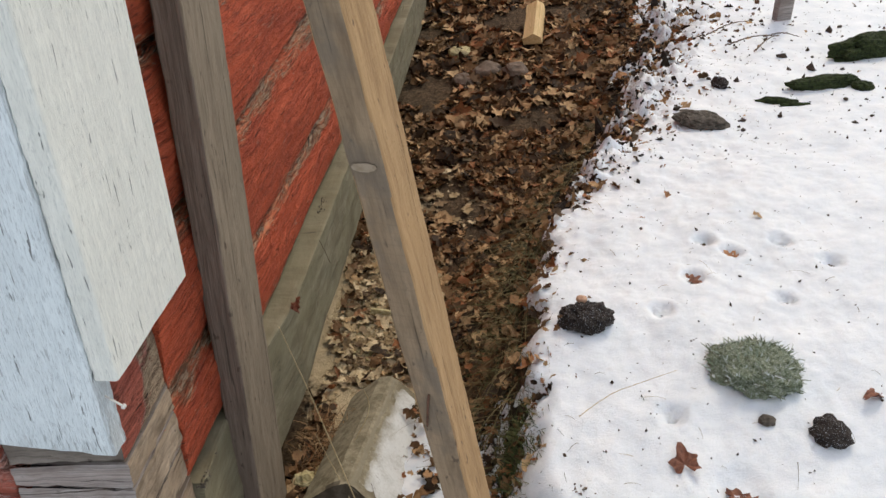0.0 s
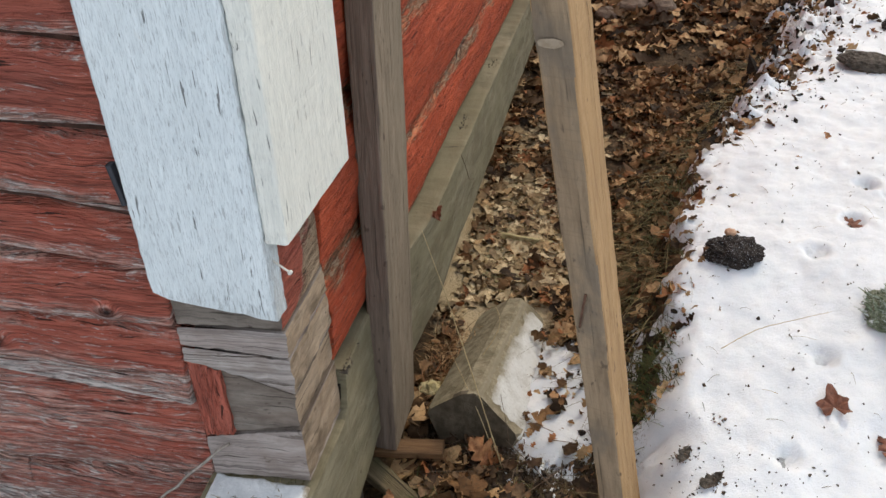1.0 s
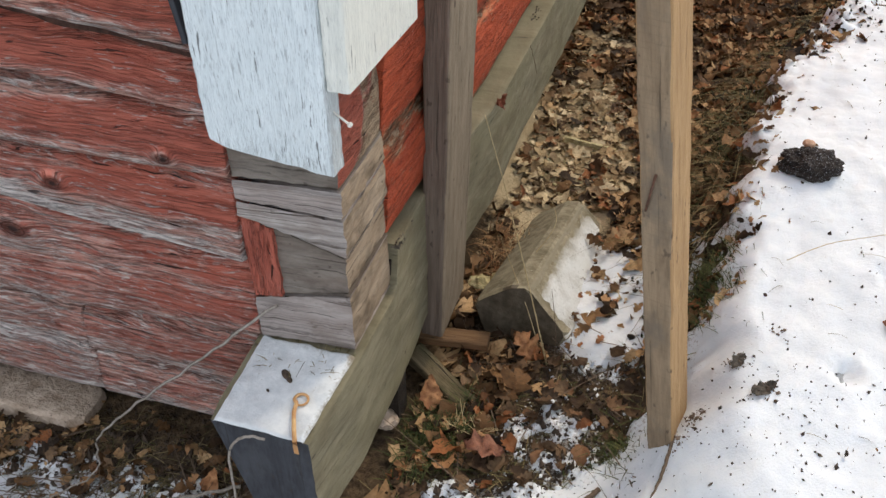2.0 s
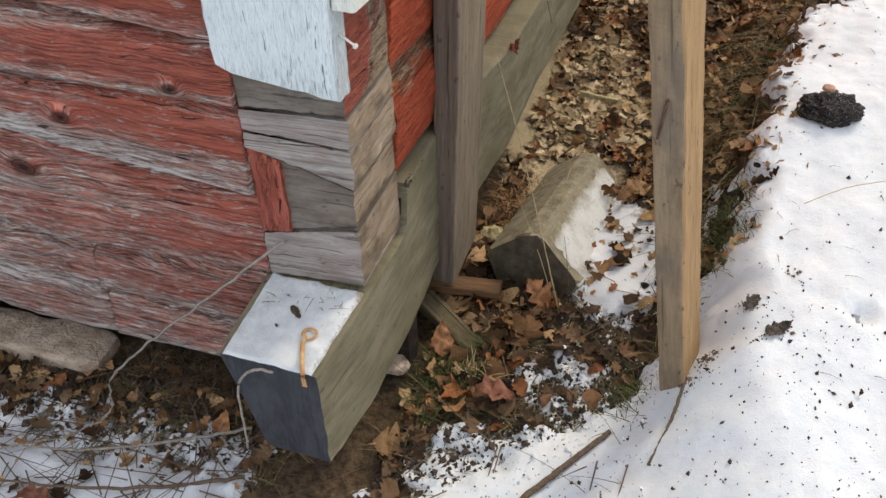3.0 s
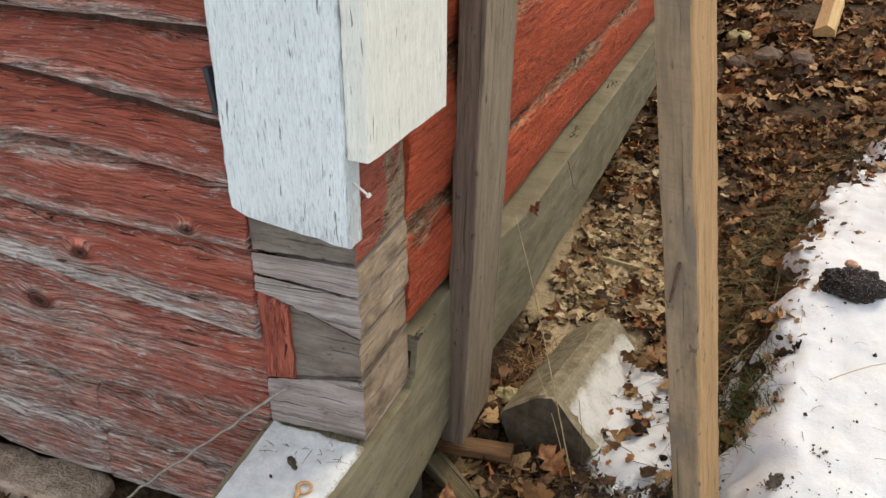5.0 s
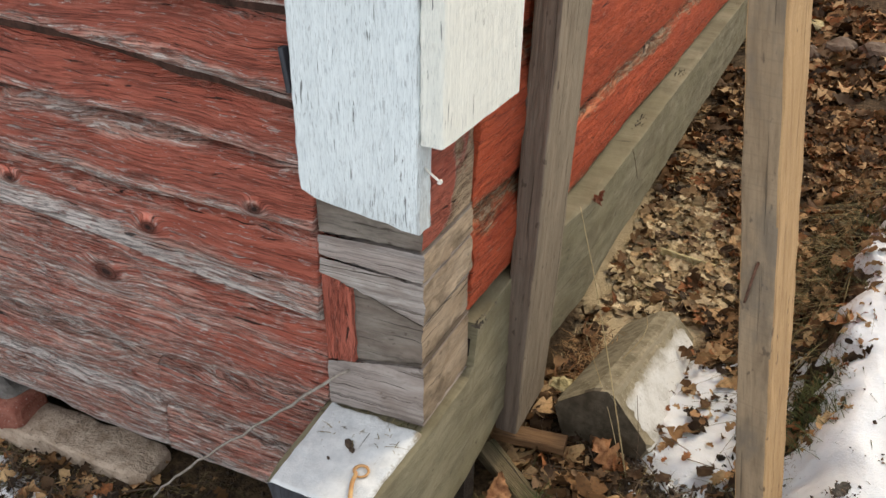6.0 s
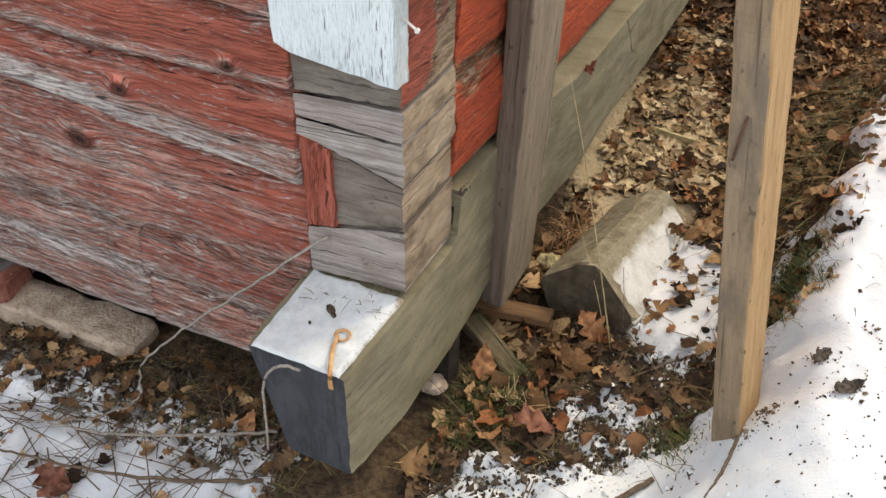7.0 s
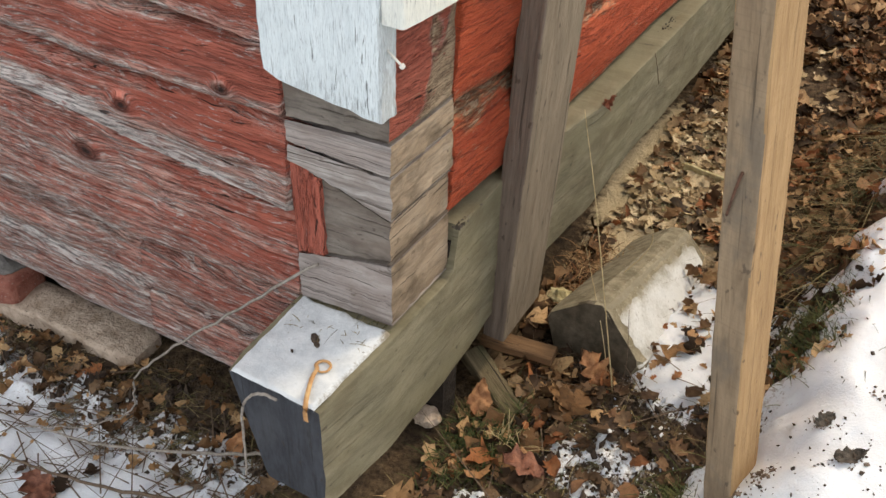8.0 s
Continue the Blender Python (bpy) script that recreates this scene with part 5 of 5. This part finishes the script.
def maple_mesh(size, material):
    tips = ((84, 1.0), (25, 0.72), (160, 0.66), (-35, 0.75), (215, 0.45))
    outline = []
    for a in range(-60, 241, 10):
        rad = 0.50
        for t, L in tips:
            d = abs(a - t)
            rad = max(rad, L * max(0, 1 - d / 46) ** 0.8)
        outline.append((math.cos(radians(a)) * rad * size, math.sin(radians(a)) * rad * size))
    n = len(outline)
    verts = [(0, 0, 0)]
    for k in (0.5, 1.0):
        for i, (x, y) in enumerate(outline):
            q = math.hypot(x, y) / size
            verts.append((x * k, y * k, size * (0.30 * (q * k) ** 2 * (1 + 0.6 * n3(i * 0.8, k, 1)) + 0.10 * math.sin(i * 1.3) * k)))
    faces = [(0, 1 + i, 2 + i) for i in range(n - 1)] + [(1 + i, 1 + n + i, 2 + n + i, 2 + i) for i in range(n - 1)]
    return mesh_of("maple_leaf", verts, faces, material, True)


def rest(x, y, lift=0.0):
    return max(land(x, y), snow_top(x, y)) + lift


thing("maple_leaf", maple_mesh(0.040, M_LEAF_RUST), "curled rust-brown lobed leaf on the snow", "leaf", m=pose(0.721, 0.325, rest(0.721, 0.325, 0.006), 12, -14, 6))
single_leaf("fallen_leaf", 0.06, 501, 0, M_LEAF_ORANGE, pose(0.040, 0.190, rest(0.04, 0.19, 0.03), 45, 10, 30), "bright orange leaf standing in the litter", 0.4)
single_leaf("fallen_leaf", 0.065, 502, 3, M_LEAF_ORANGE, pose(0.172, 0.330, rest(0.17, 0.33, 0.035), 50, -15, 60), "orange curled leaf at the block's foot", 0.5)
single_leaf("fallen_leaf", 0.05, 503, 0, M_LEAF_RUST, pose(0.052, 0.585, 0.428, 10, 35, 200), "dry leaf caught on the sill's upper edge", 0.7)
single_leaf("fallen_leaf", 0.07, 504, 3, M_LEAF_RUST, pose(0.155, 0.10, rest(0.155, 0.10, 0.02), 15, 10, 100), "rust-brown curled leaf in patchy snow", 0.8)
single_leaf("fallen_leaf", 0.06, 505, 4, M_LEAF_RUST, pose(0.797, 0.268, rest(0.797, 0.268, 0.003), 3, 5, 30), "dark red leaf pressed in a footprint", 0.2)
single_leaf("fallen_leaf", 0.042, 506, 0, M_BARK, pose(0.534, 0.160, rest(0.534, 0.160, 0.004), 10, 5, -50), "dark brown shrivelled leaf on the snow slope", 0.8)
single_leaf("fallen_leaf", 0.034, 507, 0, M_BARK, pose(0.499, 0.208, rest(0.499, 0.208, 0.004), 10, 15, -30), "dark crumpled leaf on the snow slope", 0.8)
single_leaf("fallen_leaf", 0.06, 508, 0, M_LEAF_ORANGE, pose(0.931, 0.911, rest(0.931, 0.911, 0.006), 0, 4, 70), "tan leaf half sunk in the snow", 0.2)
single_leaf("fallen_leaf", 0.05, 509, 3, M_LEAF_RUST, pose(0.832, 0.815, rest(0.832, 0.815, 0.006), 4, 0, 40), "tan and brown leaf in the snow", 0.3)
single_leaf("fallen_leaf", 0.075, 510, 4, M_LEAF_RUST, pose(-0.44, -0.265, rest(-0.44, -0.265, 0.012), 5, 5, 80), "large reddish leaf in the front snow", 0.4)
single_leaf("fallen_leaf", 0.05, 511, 0, M_LEAF_ORANGE, pose(-0.24, -0.065, rest(-0.24, -0.065, 0.02), 60, 10, 0), "orange-brown leaf standing by the beam", 0.5)
single_leaf("fallen_leaf", 0.045, 512, 0, M_LEAF_RUST, pose(1.058, 0.459, rest(1.058, 0.459, 0.008), 20, 0, 120), "brown leaf on the snow", 0.6)


# ---- lumps, stones and wood on the ground ----
thing("bark_lump", lump_mesh("bark_lump", (0.050, 0.038, 0.026), M_LUMP, 3.0, 0.28, 2.2, 5, 0.5), "dark frosted lump of bark on the snow", "bark", m=pose(0.592, 0.655, rest(0.592, 0.655, 0.010), 0, 0, 12))
thing("fungus_cap", lump_mesh("fungus_cap", (0.011, 0.010, 0.007), M_FUNGUS, 5.0, 0.15), "small tan cap resting on the dark lump", "mushroom", m=pose(0.586, 0.690, rest(0.592, 0.655, 0.032)))
def lichen_clump(at):
    """A cushion of branching lichen: a rough core under a fur of short fronds."""
    core = lump_mesh("core", (0.076, 0.066, 0.030), M_LICHEN, 7.0, 0.22, 2.2, 5, 0.4)
    top = tagged(new("lichen_clump"), "grey-green frosted lichen clump on the snow", "lichen")
    top.matrix_basis = at
    part("core", core, top)
    r = random.Random(19)
    verts, faces = [], []
    for v in core.vertices:
        if v.co.z < -0.008 or r.random() > 0.34:
            continue
        out = Vector((v.co.x * 0.5, v.co.y * 0.5, v.co.z * 2.2 + 0.02)).normalized() + 0.55 * Vector((r.gauss(0, 1), r.gauss(0, 1), r.gauss(0, 0.6)))
        out = out.normalized() * r.uniform(0.006, 0.014)
        across = out.orthogonal().normalized() * r.uniform(0.0008, 0.0017)
        bend = 0.4 * out.length * Vector((r.gauss(0, 1), r.gauss(0, 1), 0))
        o = len(verts)
        p = v.co - 0.1 * out
        for q, w in ((p, 1.0), (p + 0.55 * out, 0.9), (p + out + bend, 0.35)):
            verts += [tuple(q - w * across), tuple(q + w * across)]
        faces += [(o, o + 1, o + 3, o + 2), (o + 2, o + 3, o + 5, o + 4)]
    part("fronds", mesh_of("fronds", verts, faces, M_FROND, True), top)
    return top


lichen_clump(pose(0.878, 0.530, rest(0.878, 0.530, 0.008), 0, 0, -25))
thing("frosted_clod", lump_mesh("frosted_clod", (0.030, 0.030, 0.022), M_LUMP, 9.0, 0.3, 2.4, 3, 0.5), "dark frosted clod on the snow", "clod", m=pose(0.967, 0.385, rest(0.967, 0.385, 0.006)))
thing("small_clod", lump_mesh("small_clod", (0.015, 0.012, 0.009), M_BARK, 9.5, 0.3, 2.4, 2, 0.5), "small dark clod beside the lichen", "clod", m=pose(0.873, 0.415, rest(0.873, 0.415, 0.003)))
thing("bark_slab", lump_mesh("bark_slab", (0.075, 0.045, 0.024), M_BARK, 12.0, 0.25, 2.0, 4, 0.5), "grey-brown slab of bark on the snow", "bark", m=pose(1.01, 1.61, rest(1.01, 1.61, 0.012), 0, 6, -15))
thing("pine_cone", lump_mesh("pine_cone", (0.022, 0.030, 0.02), M_LUMP, 14.0, 0.3, 3.5, 3, 0.6), "small dark cone on the snow", "cone", m=pose(1.129, 1.905, rest(1.129, 1.905, 0.010), 0, 0, 30))
for cx, cy, sx, sy, sz, rz, sd in ((1.72, 2.20, 0.17, 0.06, 0.055, 18, 1), (1.445, 1.896, 0.115, 0.034, 0.026, 14, 2), (1.266, 1.765, 0.060, 0.018, 0.014, -8, 3), (1.31, 1.735, 0.045, 0.008, 0.007, 8, 4), (1.556, 1.867, 0.032, 0.028, 0.02, 0, 5)):
    thing("mossy_wood", lump_mesh("mossy_wood", (sx, sy, sz), M_DEAD_MOSS, 20 + sd, 0.28, 2.0, 4, 0.5), "dark mossy piece of old wood in the snow", "wood", "mossy wood pieces", m=pose(cx, cy, rest(cx, cy, sz * 0.3), 0, 0, rz))
for cx, cy, s, sd in ((0.392, 2.508, 0.060, 1), (0.501, 2.473, 0.062, 2), (0.30, 2.45, 0.05, 3)):
    thing("field_stone", lump_mesh("field_stone", (s, s * 0.8, s * 0.6), M_BROWN_STONE, 30 + sd, 0.22, 1.3, 3), "brown rounded stone among leaves", "stone", "stones in the litter", m=pose(cx, cy, rest(cx, cy, s * 0.2), 0, 0, 40 * sd))
thing("pale_stone", lump_mesh("pale_stone", (0.05, 0.035, 0.025), M_PALE_LUMP, 35.0, 0.3, 1.6, 3), "pale yellowish lump among leaves", "stone", m=pose(0.281, 2.70, rest(0.281, 2.70, 0.02), 0, 0, 20))


def split_stick():
    sec = [(-0.040, 0.0), (0.034, -0.008), (0.040, 0.016), (-0.004, 0.044), (-0.034, 0.026)]
    rings = [[(x + 0.004 * n3(i, x * 40, 2), y + 0.003 * n3(i, y * 40, 7), 0.30 * i / 8) for x, y in sec] for i in range(9)]
    v, f = sweep(rings)
    return mesh_of("split_stick", v, f, M_SPLIT_WOOD)


z = rest(0.575, 2.70)
thing("firewood_stick", split_stick(), "pale fresh split stick of firewood on the litter", "firewood", m=Matrix.Translation((0.575, 2.70, z + 0.03)) @ (Vector((0.09, 0.97, 0.20)).to_track_quat("Z", "Y").to_matrix().to_4x4()))
v, f = timber(0.34, 0.07, 0.03, 0.004, 0.003, 0.03, 6)
thing("grey_stake", mesh_of("grey_stake", v, f, M_GREY_END), "short grey stake standing in the snow", "stake", m=pose(1.542, 2.66, rest(1.542, 2.66, -0.1), 3, -2, 20))
M_BROWN_BOARD = bare_wood("brown_scrap", "z", (0.10, 0.055, 0.028), (0.26, 0.15, 0.075), (0.17, 0.095, 0.05), lines=0.3)
v, f = timber(0.125, 0.036, 0.018, 0.004, 0.002, 0.02, 3)
thing("board_scrap", mesh_of("board_scrap", v, f, M_BROWN_BOARD), "orange-brown board scrap under the plank's foot", "board", m=Matrix.Translation((-0.02, 0.318, 0.082)) @ pose(0, 0, 0, 0, 88, 5) @ pose(0, 0, 0, 0, 0, 90))
v, f = timber(0.20, 0.040, 0.020, 0.006, 0.004, 0.012, 5)
thing("board_scrap", mesh_of("board_scrap", v, f, M_OLD_SCRAP), "old rotten board scrap half buried in leaves", "board", m=Matrix.Translation((-0.02, 0.272, 0.082)) @ pose(0, 0, 0, 0, 101, -30) @ pose(0, 0, 0, 0, 0, 90))
v, f = timber(0.13, 0.016, 0.008, 0.002, 0.002, 0.02, 9)
thing("wood_chip", mesh_of("wood_chip", v, f, M_PALE_LUMP), "long pale wood chip in the sawdust", "chip", m=Matrix.Translation((0.105, 1.07, rest(0.16, 1.05, 0.014))) @ pose(0, 0, 0, 0, 90, -10))
for cx, cy, s, sd in ((0.045, 0.50, 0.028, 1), (0.075, 0.53, 0.020, 2)):
    thing("yellow_crumble", lump_mesh("yellow_crumble", (s, s * 0.8, s * 0.7), M_PALE_LUMP, 40 + sd, 0.35, 2.2, 3), "crumbly pale yellow lump beside the sill", "lump", m=pose(cx, cy, rest(cx, cy, s * 0.3)))
thing("tan_stone", lump_mesh("tan_stone", (0.022, 0.020, 0.016), M_STONE, 44.0, 0.3, 1.8, 3), "small tan stone under the sill beam", "stone", m=pose(-0.020, 0.125, 0.066))


# snow sheet on the tipped block
def block_snow():
    a, b = Vector((0.010, 0, -0.007)), Vector((0.094, 0, -0.086))
    verts, wear, nu, nv = [], [], 40, 60
    for j in range(nv + 1):
        for i in range(nu + 1):
            u, v = i / nu, j / nv
            p = a.lerp(b, u)
            e = min(u, 1.06 - u, v, 1 - v)
            h = 0.0012 + 0.003 * smooth01(e / 0.12) * smooth01(u / 0.4) + 0.0012 * n3(u * 8, v * 24, 5) - 0.004 * (1 - smooth01(e / 0.03))
            verts.append((p.x + 0.68 * h, v * 0.38, p.z + 0.73 * h))
            wear.append(0.05 + 0.75 * smooth01(u / 0.45) - 0.25 * smooth01((0.12 - v) / 0.12) + 0.25 * n3(u * 4, v * 12, 2))
    faces = [(j * (nu + 1) + i, j * (nu + 1) + i + 1, (j + 1) * (nu + 1) + i + 1, (j + 1) * (nu + 1) + i) for j in range(nv) for i in range(nu)]
    return mesh_of("block_snow", verts, faces, M_THIN_SNOW, True, wear)


thing("snow_layer", block_snow(), "thin snow on the slanting face of the block", "snow", m=pose(0.147, 0.392, 0.180, -9, 0, -6))


# ---- foundation under the front wall ----
def stone_bar(name, size, material, seed, rough=0.012):
    w, d, h = size
    sec = round_rect(d, h, 0.006, 2, 6)
    n = 24
    rings = []
    for i in range(n + 1):
        u = i / n
        k = 1 - 0.25 * max(0, 1 - u / 0.08) ** 2 - 0.25 * max(0, 1 - (1 - u) / 0.08) ** 2
        rings.append([(u * w, (y + rough * n3(u * w * 18, y * 30, z * 30 + seed)) * k, (z + rough * n3(u * w * 15, y * 25 + seed, z * 25)) * k) for y, z in sec])
    v, f = sweep(rings)
    return mesh_of(name, v, f, material, False)


thing("foundation_stone", stone_bar("foundation_stone", (0.345, 0.085, 0.060), M_STONE, 1.0, 0.007), "long pinkish foundation stone under the log wall", "stone", m=pose(-0.868, 0.006, 0.030, 0, 2.5, 4))
thing("foundation_stone", stone_bar("foundation_stone", (0.20, 0.10, 0.06), M_GREY_STONE, 4.0), "flat grey stone wedged under the wall", "stone", m=pose(-1.01, 0.055, 0.085, 0, 2, -4))
thing("foundation_stone", stone_bar("foundation_stone", (1.6, 0.2, 0.16), M_GREY_STONE, 8.0), "grey foundation stones farther along", "stone", m=pose(-2.70, 0.06, 0.06, 0, 0, 0))
thing("brick_piece", stone_bar("brick_piece", (0.115, 0.08, 0.055), M_BRICK, 6.0, 0.006), "broken red brick under the log wall", "brick", m=pose(-0.905, 0.000, 0.074, 0, 3, 8))
# added sheet whose dark colour gives the shade under the house
dark = mesh_of("crawl_space", [(-4, 0.14, -0.05), (0.0, 0.14, -0.05), (0.0, 0.14, 0.4), (-4, 0.14, 0.4), (-4, 0.18, -0.05), (0.0, 0.18, -0.05), (0.0, 0.18, 0.4), (-4, 0.18, 0.4)], [(0, 1, 2, 3), (5, 4, 7, 6), (0, 3, 7, 4), (1, 5, 6, 2), (3, 2, 6, 7), (0, 4, 5, 1)], M_EARTH_SHADE)
thing("under_house_shade", dark, "added dark sheet for the shade under the house", "foundation", kind="structure")


# ---- nails, shaving and small wood bits ----
def nail_thing(name, a, b, radius, head, material, label):
    a, b = Vector(a), Vector(b)
    v, f = tube([a.lerp(b, t) for t in (0, 0.5, 0.9)], radius, 6)
    d = (b - a).normalized()
    hv, hf = tube([b - d * head * 0.9, b - d * head * 0.3, b], head, 8, 0.8)
    o = len(v)
    return thing(name, mesh_of(name, v + hv, f + [tuple(i + o for i in q) for q in hf], material, True), label, "nail")


nail_thing("bent_nail", (0.008, -0.018, 0.731), (0.033, -0.026, 0.721), 0.0013, 0.0032, M_NAIL, "white-painted nail poking out of the corner board")


def ribbon(ctrl, width, material, name):
    pts = smooth_line(ctrl, 40)
    verts, faces = [], []
    for i, p in enumerate(pts):
        d = (pts[min(i + 1, 40)] - pts[max(i - 1, 0)]).normalized()
        u = d.cross(Vector((0, 0, 1))).normalized() if abs(d.z) < 0.95 else Vector((1, 0, 0))
        n = d.cross(u)
        w = width * (0.35 + 0.65 * i / 40)
        for s, t in ((-1, 0), (1, 0), (1, 1), (-1, 1)):
            verts.append(tuple(p + u * s * w + n * t * 0.0012))
        if i:
            o = 4 * (i - 1)
            faces += [(o + k, o + (k + 1) % 4, o + 4 + (k + 1) % 4, o + 4 + k) for k in range(4)]
    return mesh_of(name, verts, faces, material, True)


curl_pts = [(-0.037 + 0.0085 * math.cos(radians(a)), -0.092 + 0.0085 * math.sin(radians(a)), 0.350 + 0.003 * k / 12) for k, a in enumerate(range(-110, 251, 30))]
curl_pts += [(-0.038, -0.112, 0.351), (-0.031, -0.128, 0.350), (-0.024, -0.143, 0.347), (-0.021, -0.1495, 0.338), (-0.020, -0.150, 0.322)]
thing("wood_shaving", ribbon(curl_pts, 0.0030, M_SHAVING, "wood_shaving"), "curled orange wood shaving on the snowy beam end", "shaving")
for x, y, s, sd in ((-0.075, -0.058, 0.009, 1), (-0.066, -0.066, 0.006, 2), (-0.10, -0.03, 0.004, 3), (-0.03, -0.03, 0.006, 4), (-0.085, -0.09, 0.003, 5)):
    thing("bark_bit", lump_mesh("bark_bit", (s, s * 0.6, s * 0.5), M_CRUMB, 60 + sd, 0.3, 2, 2), "dark bark bit on the beam's snow", "bark", "bark bits on the beam", m=pose(x, y, 0.350, 0, 0, -40))
r = random.Random(77)
roots = [(r.uniform(-0.13, -0.005), r.uniform(-0.018, 0.0), 0.350) for _ in range(200)]
roots += [(r.uniform(-0.12, -0.01), r.uniform(-0.055, -0.015), 0.351) for _ in range(45)]
blades("gap_straw", roots, M_GRASS, "straw and chaff in the gap above the beam", (0.012, 0.04), 1.5, seed=8, droop=0.6, width=0.0006)


def ledge_dirt():
    r = random.Random(90)
    verts, faces = [], []
    for _ in range(110):
        y = r.choice((0.145, 0.15, 0.98, 1.34)) + r.gauss(0, 0.02)
        x = 0.02 * y + (r.uniform(0.0, 0.012) if y < 0.4 else 0.002 + abs(r.gauss(0, 0.008)))
        s = r.uniform(0.001, 0.0032)
        q = Euler((r.uniform(0, 6), r.uniform(0, 6), r.uniform(0, 6))).to_matrix()
        o = len(verts)
        for p in ((1, 0, 0), (-1, 0, 0), (0, 1, 0), (0, -1, 0), (0, 0, 1), (0, 0, -1)):
            v = q @ Vector((p[0] * s, p[1] * s * 0.7, p[2] * s * 0.5))
            verts.append((x + v.x, max(y, 0.142) + v.y, 0.4255 + 0.2 * s + v.z))
        faces += [(o + i, o + j, o + k) for i, j, k in ((0, 2, 4), (2, 1, 4), (1, 3, 4), (3, 0, 4), (2, 0, 5), (1, 2, 5), (3, 1, 5), (0, 3, 5))]
    return mesh_of("ledge_dirt", verts, faces, M_BARK)


thing("ledge_dirt", ledge_dirt(), "dark dirt and moss crumbs along the sill ledge", "debris", kind="stuff")
stalk("hanging_rootlet", ((0.05, 0.83, 0.425), (0.06, 0.84, 0.38), (0.062, 0.86, 0.35), (0.066, 0.90, 0.33)), 0.0008, M_BROWN_TWIG, "thin dark rootlet hanging over the sill", 0.6, 0.002)

# ---- what closes the house ----
def slab(name, lo, hi, material):
    (a, b, c), (d, e, g) = lo, hi
    return mesh_of(name, [(a, b, c), (d, b, c), (d, e, c), (a, e, c), (a, b, g), (d, b, g), (d, e, g), (a, e, g)], [(3, 2, 1, 0), (4, 5, 6, 7), (0, 1, 5, 4), (1, 2, 6, 5), (2, 3, 7, 6), (3, 0, 4, 7)], material)


thing("wall_back", slab("wall_back", (-4.0, 4.9, 0.1), (-0.14, 5.0, 2.2), M_LOG), "plain back wall", "wall", kind="structure")
thing("wall_far", slab("wall_far", (-4.1, 0.0, 0.1), (-4.0, 5.0, 2.2), M_LOG), "plain far wall", "wall", kind="structure")
thing("ceiling", slab("ceiling", (-4.1, -0.03, 2.21), (0.03, 5.0, 2.27), M_PLANK), "plain boarded top of the house", "ceiling", kind="structure")
